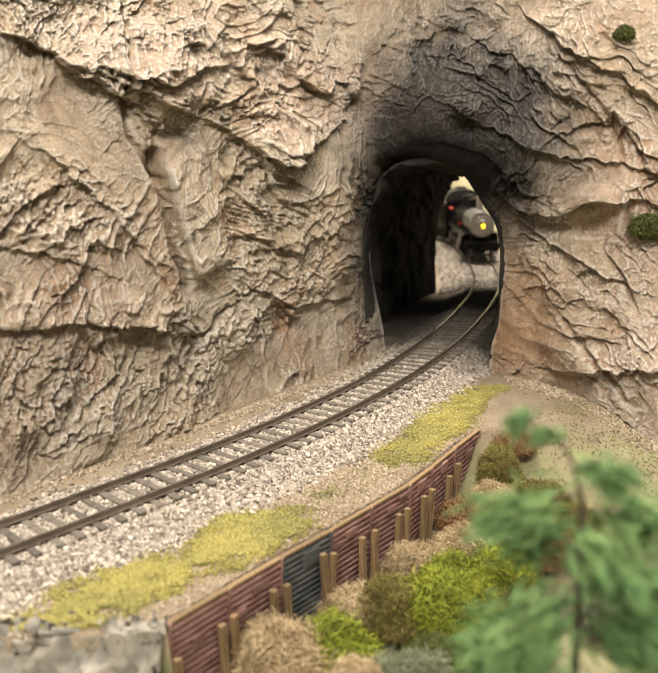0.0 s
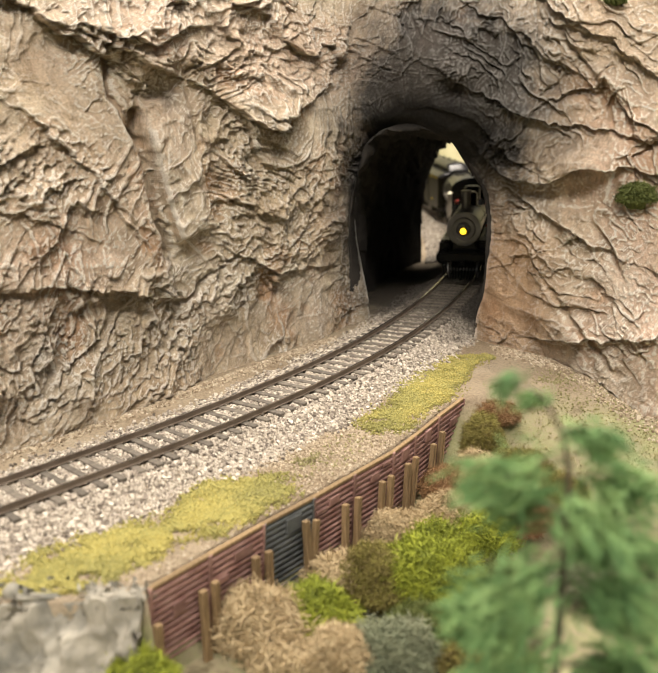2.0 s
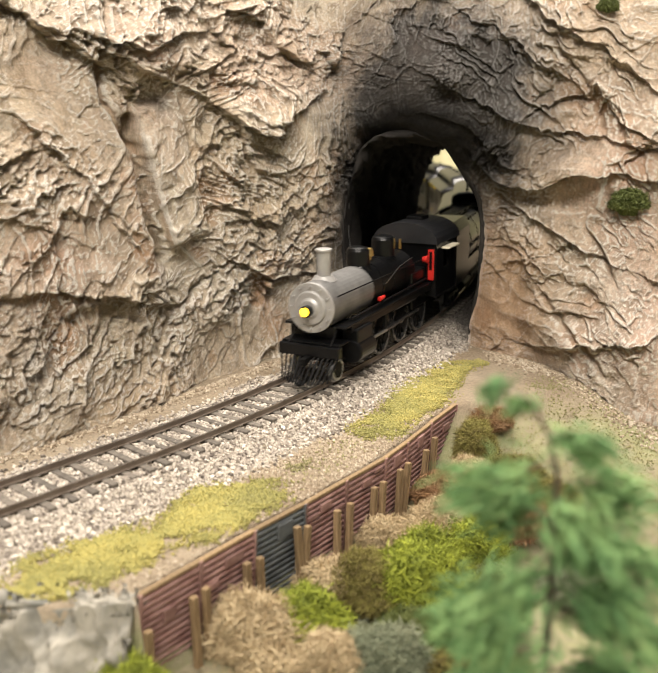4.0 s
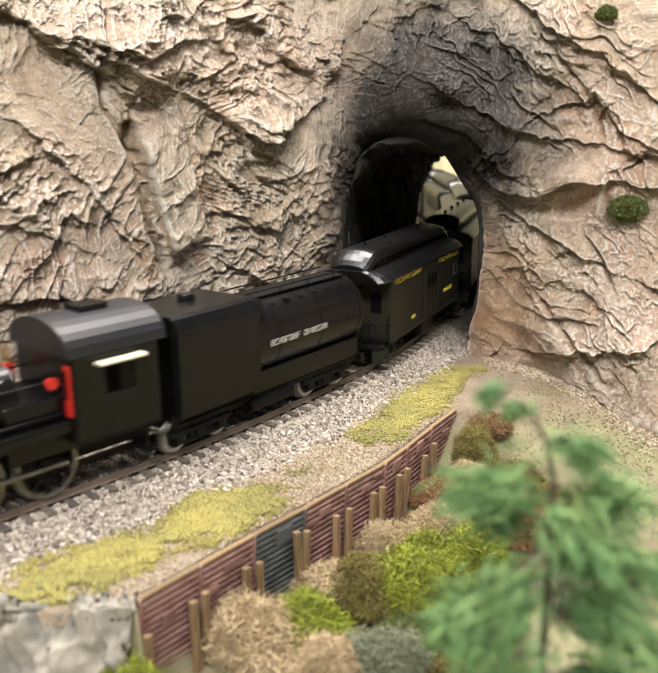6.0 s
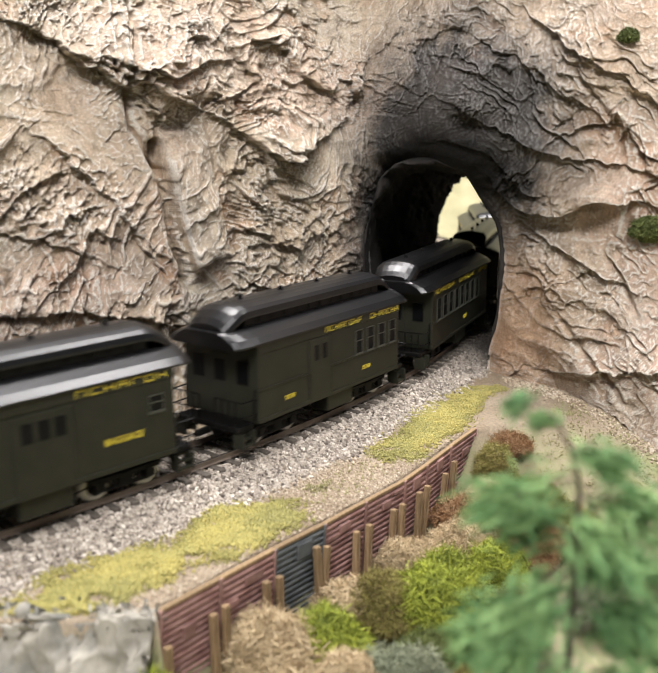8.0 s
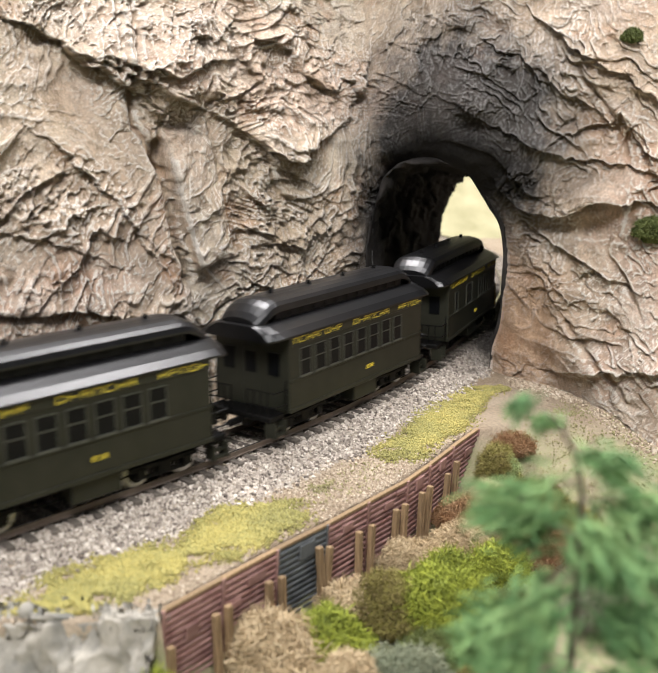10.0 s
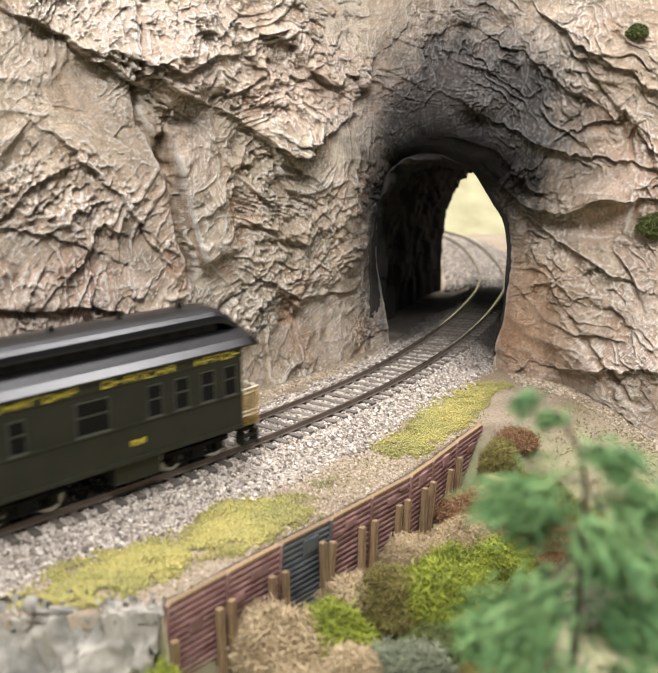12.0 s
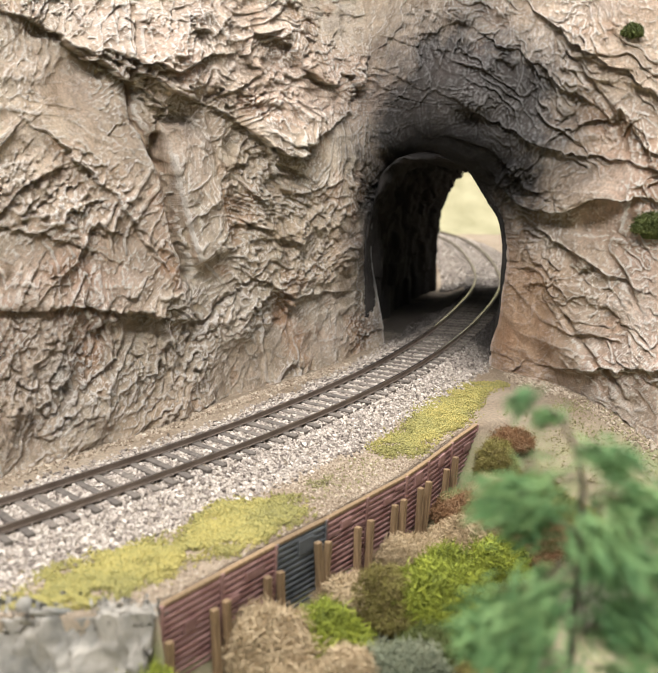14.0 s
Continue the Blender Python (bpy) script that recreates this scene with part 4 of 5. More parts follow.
# ---- turf, bushes and the tree ----
def leaf_material(name, *stops, rough=0.8, patches=110, mottle=0.55):
    n = Nodes(name, rough=rough, spec=0.25)
    step = 1 / max(1, len(stops) - 1)
    patch = n.noise(patches, 4, 0.6)
    pick = n.math("ADD", n.math("MULTIPLY", n.island(), mottle), n.math("MULTIPLY", n.math("SUBTRACT", patch, 0.28), 1.0), True)
    n.colour(n.ramp(pick, *[(i * step, c) for i, c in enumerate(stops)]))
    n.b.inputs["Subsurface Weight"].default_value = 0.0
    return n.m


TURF_YELLOW = leaf_material("yellow_green_turf_foam", (0.18, 0.17, 0.07), (0.26, 0.245, 0.085), (0.36, 0.32, 0.105), (0.47, 0.395, 0.125), (0.55, 0.45, 0.15), patches=48, mottle=0.34)
TURF_OLIVE = leaf_material("olive_turf_foam", (0.17, 0.16, 0.07), (0.27, 0.25, 0.12), (0.38, 0.34, 0.19))
LICHEN_TAN = leaf_material("tan_lichen", (0.24, 0.17, 0.09), (0.44, 0.34, 0.20), (0.60, 0.49, 0.32))
LICHEN_LIME = leaf_material("lime_lichen", (0.06, 0.075, 0.015), (0.16, 0.19, 0.025), (0.27, 0.31, 0.035), (0.42, 0.45, 0.06))
LICHEN_OLIVE = leaf_material("olive_brown_lichen", (0.06, 0.045, 0.015), (0.15, 0.12, 0.04), (0.22, 0.20, 0.05), (0.33, 0.29, 0.12))
LICHEN_DARK = leaf_material("dark_green_lichen", (0.03, 0.04, 0.01), (0.09, 0.11, 0.03), (0.16, 0.18, 0.06))
LICHEN_GREY = leaf_material("grey_green_lichen", (0.10, 0.12, 0.08), (0.20, 0.22, 0.14), (0.27, 0.27, 0.18))
LICHEN_RUST = leaf_material("rust_brown_lichen", (0.10, 0.05, 0.02), (0.24, 0.13, 0.06), (0.34, 0.24, 0.14))
NEEDLES = leaf_material("bright_green_foliage", (0.04, 0.095, 0.035), (0.105, 0.21, 0.08), (0.21, 0.34, 0.13), (0.40, 0.48, 0.21), patches=85, mottle=0.45)
BARK = worn_material("grey_brown_bark", (0.06, 0.045, 0.035), (0.13, 0.10, 0.08), rough=0.9, scale=200, stretch=(4, 4, 1))


def blades(places, ways, lengths, widths, rng, material, name, parent=None, bend=0.35):
    """Many bent blades, four triangles each, in one mesh."""
    n = len(places)
    ways = ways / np.linalg.norm(ways, axis=1)[:, None]
    side = np.cross(ways, rng.normal(size=(n, 3)))
    side /= np.linalg.norm(side, axis=1)[:, None] + 1e-9
    up = np.cross(side, ways)
    L, W = lengths[:, None], widths[:, None]
    mid = places + ways * L * 0.5 + up * L * bend * 0.3
    tip = places + ways * L - up * L * bend * 0.4
    co = np.stack([places - side * W * 0.3, places + side * W * 0.3, mid - side * W * 0.5, mid + side * W * 0.5, tip - side * W * 0.25, tip + side * W * 0.25], 1)
    faces = (np.array([(0, 1, 3, 2), (2, 3, 5, 4)])[None] + 6 * np.arange(n)[:, None, None]).reshape(-1, 4)
    return mesh_ob(name, co.reshape(-1, 3), faces, material, parent)


def inside(x, y, poly):
    hit = np.zeros(np.shape(x), bool)
    for (x0, y0), (x1, y1) in zip(poly, poly[1:] + poly[:1]):
        hit ^= ((y0 > y) != (y1 > y)) & (x < (x1 - x0) * (y - y0) / (y1 - y0 + 1e-9) + x0)
    return hit


def turf(poly, n, material, label, seed, fray=5.5, high=1.3):
    rng = np.random.default_rng(seed)
    xs, ys = [p[0] for p in poly], [p[1] for p in poly]
    x, y = rng.uniform(min(xs) - 4, max(xs) + 4, n), rng.uniform(min(ys) - 4, max(ys) + 4, n)
    w = fray * fbm(x / 9, y / 9, 0, 4, seed)
    w2 = fray * fbm(x / 9, y / 9, 7, 4, seed)
    grow = rng.normal(size=(2, n)) * fray * 0.45
    keep = inside(x + w + grow[0], y + w2 + grow[1], poly) & (vnoise(x / 5, y / 5, 0, seed + 3) + 0.9 * rng.random(n) > -0.02)
    x, y = x[keep], y[keep]
    z = ground_height(x, y)
    level = (z > -11) & (y > 163) if material is TURF_YELLOW else z > -90
    x, y, z = x[level], y[level], z[level]
    hump = high * (0.4 + 0.6 * np.clip(fbm(x / 5, y / 5, 2, 3, seed) + 0.6, 0, 1.5))
    p = np.stack([x, y, z + rng.random(len(x)) * hump], 1)
    ob = stones(p, rng.uniform(0.25, 0.55, len(x)), rng, material, "turf")
    tagged(ob, label, "grass", kind="stuff")


def bush(name, c, size, n, material, label, seed, strand=(1.6, 3.8), width=0.26):
    """A clump of lichen: curly strands over an uneven mound."""
    rng = np.random.default_rng(seed)
    n = int(n * 4.6)
    d = rng.normal(size=(n, 3))
    d /= np.linalg.norm(d, axis=1)[:, None]
    d[:, 2] = np.abs(d[:, 2]) * 1.0 - 0.15
    lump = 1 + 0.5 * fbm(d[:, 0] * 2.2 + seed, d[:, 1] * 2.2, d[:, 2] * 2.2, 4, seed, 0.65)
    r = (0.72 + 0.3 * rng.random(n)) * lump
    p = np.array(c) + d * r[:, None] * np.array(size)
    ways = d * 0.45 + rng.normal(size=(n, 3)) * 0.8
    ob = blades(p, ways, rng.uniform(*strand, n), np.full(n, width) * rng.uniform(0.6, 1.4, n), rng, material, name, bend=0.9)
    # the dense inside
    bm = bmesh.new()
    bmesh.ops.create_icosphere(bm, subdivisions=4, radius=1)
    for v in bm.verts:
        q = np.array(v.co)
        k = 0.64 * (1 + 0.5 * float(fbm(q[0] * 2.2 + seed, q[1] * 2.2, q[2] * 2.2, 4, seed, 0.65)))
        v.co = Vector(c) + Vector(q * k * np.array(size))
    part("inner_growth", bm, material, ob)
    return tagged(ob, label, "bush", "bushes in the gully")


turf([(-82, 160), (-64, 186), (-42, 199), (-30, 219), (-13, 224), (-9, 213), (-19, 199), (-38, 188), (-58, 171), (-72, 158)], 210000, TURF_YELLOW, "yellow-green foam turf along the ballast", 101)
turf([(17, 271), (27, 258), (47, 287), (62, 318), (78, 342), (68, 345), (42, 311)], 105000, TURF_YELLOW, "yellow-green foam turf near the tunnel mouth", 102)
turf([(-9, 235), (-5, 232), (2, 238), (-2, 241)], 900, TURF_OLIVE, "small olive tuft beside the ballast", 103, 1.5, 2.2)
turf([(-30, 200), (-2, 222), (20, 250), (30, 262), (26, 268), (8, 256), (-12, 232)], 2200, TURF_OLIVE, "thin olive scatter on the sandy strip", 104, 5, 0.6)
turf([(60, 255), (140, 230), (200, 300), (150, 330), (100, 318), (72, 300)], 12000, TURF_OLIVE, "thin olive scatter on the slope", 105, 6, 0.8)

BUSHES = [  # place, size, strands, material, label
    ((-19, 180, -31), (13, 9, 12), 3400, LICHEN_TAN, "tan lichen bush before the retaining wall"),
    ((-3, 184, -33), (10, 9, 13), 2600, LICHEN_LIME, "lime-green lichen bush before the retaining wall"),
    ((15, 200, -31), (10, 10, 12), 2600, LICHEN_OLIVE, "olive-brown lichen bush in the gully"),
    ((29, 199, -31), (13, 11, 14), 3600, LICHEN_LIME, "bright lime lichen bush in the gully"),
    ((3, 202, -29), (8, 6, 6), 1400, LICHEN_TAN, "tan lichen bush at the wall's foot"),
    ((25, 225, -29), (11, 7, 8), 2400, LICHEN_TAN, "tan lichen bush at the wall's foot"),
    ((45, 252, -27), (9, 8, 8), 2000, LICHEN_RUST, "brown lichen bush at the wall's foot"),
    ((41, 236, -31), (10, 9, 10), 1800, LICHEN_TAN, "tan lichen bush in the gully"),
    ((63, 279, -24), (8, 9, 15), 3000, LICHEN_OLIVE, "dark olive lichen bush at the end of the wall"),
    ((70, 291, -16), (9, 7, 6), 1500, LICHEN_RUST, "rusty brown lichen bush on the slope"),
    ((15, 172, -36), (13, 10, 11), 2400, LICHEN_GREY, "grey-green lichen bush in the gully"),
    ((2, 169, -33), (8, 7, 9), 1500, LICHEN_TAN, "pale tan lichen bush in the gully"),
    ((-45, 154, -27), (8, 6, 8), 1500, LICHEN_LIME, "lime lichen bush under the abutment"),
    ((67, 240, -32), (12, 11, 11), 2200, LICHEN_RUST, "rust-brown lichen bush in the gully"),
    ((50, 205, -40), (14, 12, 12), 2400, LICHEN_DARK, "dark green lichen bush in the gully"),
    ((40, 172, -42), (14, 12, 12), 2000, LICHEN_OLIVE, "olive lichen bush in the gully"),
    ((85, 215, -42), (14, 12, 10), 1600, LICHEN_GREY, "grey-green lichen bush in the gully"),
    ((52, 228, -34), (10, 9, 9), 1600, LICHEN_LIME, "lime lichen bush in the gully"),
    ((84, 255, -32), (11, 10, 8), 1500, LICHEN_OLIVE, "olive lichen bush on the slope"),
    ((24, 183, -38), (10, 9, 11), 1800, LICHEN_DARK, "dark green lichen bush in the gully"),
    ((-12, 172, -36), (9, 8, 9), 1600, LICHEN_TAN, "tan lichen bush before the retaining wall"),
    ((74, 266, -28), (11, 9, 9), 1700, LICHEN_OLIVE, "olive-brown lichen bush on the slope"),
    ((34, 213, -30), (10, 8, 10), 1900, LICHEN_LIME, "lime lichen bush in the gully"),
    ((57, 262, -26), (8, 8, 8), 1500, LICHEN_TAN, "tan lichen bush near the end of the wall"),
]
for i, (c, size, n, mat, label) in enumerate(BUSHES):
    curly = mat is LICHEN_LIME or (mat is LICHEN_TAN and i % 2 == 0)
    bush("lichen_bush", c, size, int(n * (0.62 if curly else 1)), mat, label, 200 + i, (1.8, 4.2) if curly else (1.1, 2.8), 0.27 if curly else 0.19)


def cliff_shrub(x, z, r, seed):
    p = rock_point(np.array([x]), np.array([z]))[0]
    bush("cliff_shrub", (p[0], p[1] - 1, p[2]), (r, r * 0.8, r), 900, LICHEN_DARK, "small dark green shrub rooted in the rock", seed, (0.9, 2.0), 0.4)["group"] = "shrubs on the cliff"


cliff_shrub(132, 141, 3.4, 301)
cliff_shrub(134, 63, 7.5, 302)


def build_tree():
    """The young tree close to the lens: a bowed trunk, drooping arms, soft foliage."""
    tree = empty("young_tree", None, "bright green feathery tree standing in the gully", "tree")
    heights = [-62, -20, 10, 33, 52, 61, 66, 68]

    def stem(z):
        return np.array([np.interp(z, heights, [36, 34.5, 33, 32.5, 32, 29.5, 24, 19]), np.interp(z, heights, [98, 97, 96, 95, 95, 95, 95, 95]), z])
    bm = bmesh.new()
    prev = None
    for k in range(25):
        f = k / 24
        z = -62 + 130 * f
        c = stem(z) + np.array([0.5 * math.sin(9 * f), 0.5 * math.cos(7 * f), 0])
        ring = [bm.verts.new(Vector(c) + Vector((math.cos(a), math.sin(a), 0)) * (1.2 * (1 - f) ** 0.8 + 0.18)) for a in np.linspace(0, 2 * math.pi, 9)[:-1]]
        if prev:
            for i in range(8):
                bm.faces.new((prev[i], prev[(i + 1) % 8], ring[(i + 1) % 8], ring[i]))
        prev = ring
    part("trunk", bm, BARK, tree, "thin grey-brown trunk", True)
    rng = np.random.default_rng(78)
    count = 21
    for k in range(count):
        z = np.interp(k / (count - 1), [0, 0.84, 1], [3, 52, 66])
        root = stem(z)
        ang = k * 2.4 + rng.uniform(-0.4, 0.4)
        long = np.interp(z, [4, 25, 40, 52, 60, 67], [17, 16, 15, 11, 4.5, 2.5]) * rng.uniform(0.8, 1.25)
        lift = rng.uniform(0.0, 0.35)
        t = np.linspace(0, 1, 9)
        arm = root + np.stack([np.cos(ang) * long * t, np.sin(ang) * long * 0.8 * t, long * (lift * t - 0.5 * t * t)], 1)
        bm = bmesh.new()
        for a, b in zip(arm, arm[1:]):
            add_rod(bm, a, b, 0.22, 5)
        limb = part("limb", bm, BARK, tree)
        n = int(21 * long)
        u = rng.uniform(0.2, 1, n) ** 0.7
        p = np.stack([np.interp(u, t, arm[:, c]) for c in range(3)], 1) + rng.normal(size=(n, 3)) * np.array([2.3, 2.3, 1.8]) * min(1, long / 10)
        w = np.array([np.cos(ang), np.sin(ang), -0.35]) + rng.normal(size=(n, 3)) * 0.35
        blades(p, w, rng.uniform(2.4, 6.0, n) * min(1, 0.5 + long / 20), rng.uniform(0.3, 0.7, n), rng, NEEDLES, "foliage", limb)


build_tree()


# ---- train: mogul with a cylindrical tender and five wooden cars ----
# local x runs from the front of each vehicle to its rear, z from the rail's top
WHEELS = []     # object, place in its thing, radius
RODS = []


def wheelset(parent, x, r, z=None, name="wheelset"):
    """Two small wheels on an axle."""
    bm = bmesh.new()
    for sgn in (-1, 1):
        add_cyl(bm, "y", (0, sgn * 8.6, 0), r, r, 1.4, 24, 0.15)
        add_cyl(bm, "y", (0, sgn * 7.7, 0), r + 0.55, r + 0.55, 0.45, 24)
    add_cyl(bm, "y", (0, 0, 0), 0.8, 0.8, 18, 10)
    ob = part(name, bm, STEEL, parent, "bright-rimmed wheels")
    bm = bmesh.new()
    for sgn in (-1, 1):
        add_cyl(bm, "y", (0, sgn * 9.3, 0), r * 0.72, r * 0.72, 0.5, 20, 0.1)
        for a in range(4):
            m = Matrix.Rotation(a * math.pi / 4, 4, "Y")
            add_box(bm, -r * 0.7, r * 0.7, sgn * 9.4 - 0.25, sgn * 9.4 + 0.25, -0.25, 0.25, 0, m)
    part("wheel_plate", bm, DULLBLACK, ob)
    WHEELS.append((ob, (x, 0, r), r))
    return ob


def truck(parent, x, wheelbase=17.0, r=4.6, heavy=False):
    """A two-axle truck with side frames."""
    tr = empty("truck")
    tr.parent = parent
    tr.matrix_basis = pose(x * MM, 0, 0)
    bm = bmesh.new()
    for sgn in (-1, 1):
        y0, y1 = sgn * 10.6, sgn * 12.0
        lo, hi = min(y0, y1), max(y0, y1)
        add_box(bm, -wheelbase / 2 - 4, wheelbase / 2 + 4, lo, hi, 5.6, 7.2, 0.25)
        add_box(bm, -wheelbase / 2 + 1, wheelbase / 2 - 1, lo, hi, 2.6, 3.6, 0.25)
        for u in (-wheelbase / 2, wheelbase / 2):
            add_box(bm, u - 1.7, u + 1.7, lo - 0.3, hi + 0.3, 3.0, 6.4, 0.3)
        add_box(bm, -2.6, 2.6, lo - 0.2, hi + 0.4, 2.8, 7.0, 0.25)
        for u in (-4.2, 4.2):
            add_cyl(bm, "z", (u, (lo + hi) / 2, 4.6), 0.8, 0.8, 2.4, 10)
    add_box(bm, -2.5, 2.5, -10.6, 10.6, 5.2, 7.6, 0.3)
    part("side_frame", bm, DULLBLACK, tr)
    for u in (-wheelbase / 2, wheelbase / 2):
        wheelset(tr, u, r)
    return tr


def letters(parent, counts, x0, x1, y, z, high, material, name="lettering", gap=1.8, slope=0.0):
    """A line of lettering as plain strokes of its size, word by word."""
    total = sum(counts) + gap * (len(counts) - 1)
    w = (x1 - x0) / total
    x = x0
    bm = bmesh.new()
    t = high * 0.13
    for i, c in enumerate(counts):
        for k in range(c):
            a, b = x + w * 0.12, x + w * 0.82
            add_box(bm, a, a + t, y - 0.08, y + 0.08, z - high / 2, z + high / 2)
            if k % 3 != 1:
                add_box(bm, b - t, b, y - 0.08, y + 0.08, z - high / 2, z + high / 2)
            for level in ((0.44,), (-0.44, 0.44), (0.0,), (0.44, 0.0))[(k + i) % 4]:
                add_box(bm, a + t, b - t * (k % 3 != 1), y - 0.07, y + 0.07, z + level * high - t / 2, z + level * high + t / 2)
            x += w
        x += w * gap
    return part(name, bm, material, parent)


def word(parent, text, x, y, z, high, material, name="lettering"):
    """A readable word on the side that faces -y."""
    curve = bpy.data.curves.new(name, "FONT")
    curve.body, curve.size, curve.extrude = text, high * 1.38 * MM, 0.00006
    curve.align_x, curve.align_y = "CENTER", "CENTER"
    tmp = bpy.data.objects.new(name, curve)
    me = bpy.data.meshes.new_from_object(tmp)
    bpy.data.objects.remove(tmp)
    me.materials.append(material)
    ob = new(name, me)
    ob.parent = parent
    ob.matrix_basis = pose(x * MM, y * MM, z * MM, 90, 0, 0)
    return ob


def loft(sections, close=True):
    """Skin over sections of equal length; every section is a list of (x, y, z)."""
    bm = bmesh.new()
    rings = [[bm.verts.new(p) for p in sec] for sec in sections]
    n = len(rings[0])
    for a, b in zip(rings, rings[1:]):
        for i in range(n):
            j = (i + 1) % n
            if len({a[i], a[j], b[j], b[i]}) == 4:
                bm.faces.new((a[i], a[j], b[j], b[i]))
    if close:
        bm.faces.new(rings[0][::-1])
        bm.faces.new(rings[-1])
    bmesh.ops.recalc_face_normals(bm, faces=bm.faces)
    return bm


def window(parent, x, w, z0, z1, y, side, panes=2):
    """A sash set into the side: frame, dark glass and a meeting rail."""
    d = -side
    bm = bmesh.new()
    f = 0.22
    for a0, a1, b0, b1 in ((x - w / 2, x + w / 2, z1 - f, z1), (x - w / 2, x + w / 2, z0, z0 + f), (x - w / 2, x - w / 2 + f, z0 + f, z1 - f), (x + w / 2 - f, x + w / 2, z0 + f, z1 - f)):
        add_box(bm, a0, a1, min(y, y + side * 0.35), max(y, y + side * 0.35), b0, b1)
    if panes == 2:
        zm = z0 + (z1 - z0) * 0.55
        add_box(bm, x - w / 2 + f, x + w / 2 - f, min(y, y + side * 0.25), max(y, y + side * 0.25), zm - 0.18, zm + 0.18)
    ob = part("window", bm, SASH, parent)
    part("sill", box(x - w / 2 - 0.3, x + w / 2 + 0.3, min(y, y + side * 0.6), max(y, y + side * 0.6), z0 - 0.5, z0), SASH, ob)
    part("pane", box(x - w / 2 + f, x + w / 2 - f, y - 0.04 + 0.06 * side, y + 0.04 + 0.06 * side, z0 + f, z1 - f), GLASS, ob)
    return ob


def car(name, label, long, plan):
    """A wooden passenger car with a clerestory roof. plan: what its sides carry."""
    W, Z0, Z1, top = 16.6, 10.0, 37.0, 48.4
    h = long / 2
    ob = empty(name, None, label, "railway car", "cars of the train")
    part("body", box(-h, h, -W, W, Z0, Z1, 0.3), OLIVE, ob)
    part("underframe", box(-h - 1, h + 1, -11, 11, 6.9, 9.95, 0.3), DULLBLACK, ob)
    for sgn in (-1, 1):
        part("side_sill", box(-h, h, sgn * W - 0.35, sgn * W + 0.35, Z0, Z0 + 1.5, 0.12), OLIVE, ob)
        part("letterboard", box(-h, h, sgn * W - 0.3, sgn * W + 0.3, Z1 - 3.6, Z1 - 0.3, 0.1), OLIVE, ob)
    # lower roof, drooping at both ends
    def deck(k, drop):
        y = (W + 1.1) * k
        return [(-y, 36.6 - drop), (-y, 37.2 - drop), (-y * 0.86, 38.9 - drop * 0.8), (-y * 0.62, 40.4 - drop * 0.5), (-y * 0.5, 40.9 - drop * 0.3),
                (y * 0.5, 40.9 - drop * 0.3), (y * 0.62, 40.4 - drop * 0.5), (y * 0.86, 38.9 - drop * 0.8), (y, 37.2 - drop), (y, 36.6 - drop)]
    ends = [(-h - 8.0, 0.80, 0.9), (-h - 6.8, 0.92, 0.5), (-h - 3.5, 0.99, 0.15), (-h + 1, 1, 0), (h - 1, 1, 0), (h + 3.5, 0.99, 0.15), (h + 6.8, 0.92, 0.5), (h + 8.0, 0.80, 0.9)]
    roof = part("roof", loft([[(x, y, z) for y, z in deck(k, d)] for x, k, d in ends]), ROOF, ob, "glossy black roof")
    # clerestory: sides with small lights, then a curved top that rolls down at the ends
    part("clerestory", box(-h + 3, h - 3, -8.4, 8.4, 40.2, 44.4, 0.1), DULLBLACK, roof)
    n = int(long / 7)
    for sgn in (-1, 1):
        for i in range(n):
            x = -h + 6 + (long - 12) * i / (n - 1)
            part("clerestory_light", box(x - 2.0, x + 2.0, sgn * 8.5 - 0.12, sgn * 8.5 + 0.12, 41.4, 43.7), GLASS, roof)
    def crown(k, drop):
        pts = []
        for i in range(11):
            a = math.pi * i / 10
            pts.append((-9.6 * k * math.cos(a), 44.4 - drop + (top - 44.4) * k * math.sin(a) ** 0.8))
        return pts + [(9.6 * k, 43.8 - drop), (-9.6 * k, 43.8 - drop)]
    ends = [(-h - 6.4, 0.86, 5.0), (-h - 4.4, 0.95, 3.6), (-h - 1.4, 0.99, 1.7), (-h + 1.2, 1, 0.5), (-h + 4, 1, 0), (h - 4, 1, 0), (h - 1.2, 1, 0.5), (h + 1.4, 0.99, 1.7), (h + 4.4, 0.95, 3.6), (h + 6.4, 0.86, 5.0)]
    part("clerestory_roof", loft([[(x, y, z) for y, z in crown(k, d)] for x, k, d in ends]), ROOF, roof)
    for i in range(4):
        x = -h + long * (i + 0.5) / 4
        part("roof_vent", cyl("z", (x, 0, top + 0.6), 0.9, 0.7, 1.6, 10), DULLBLACK, roof)
    # ends: door, platform, steps, railing, coupler
    for sgn in (-1, 1):
        e = sgn * h
        part("end_door", box(min(e, e + sgn * 0.4), max(e, e + sgn * 0.4), -3.6, 3.6, Z0 + 0.3, 32, 0.12), OLIVE, ob)
        part("pane", box(min(e + sgn * 0.35, e + sgn * 0.5), max(e + sgn * 0.35, e + sgn * 0.5), -2.4, 2.4, 22.5, 30), GLASS, ob)
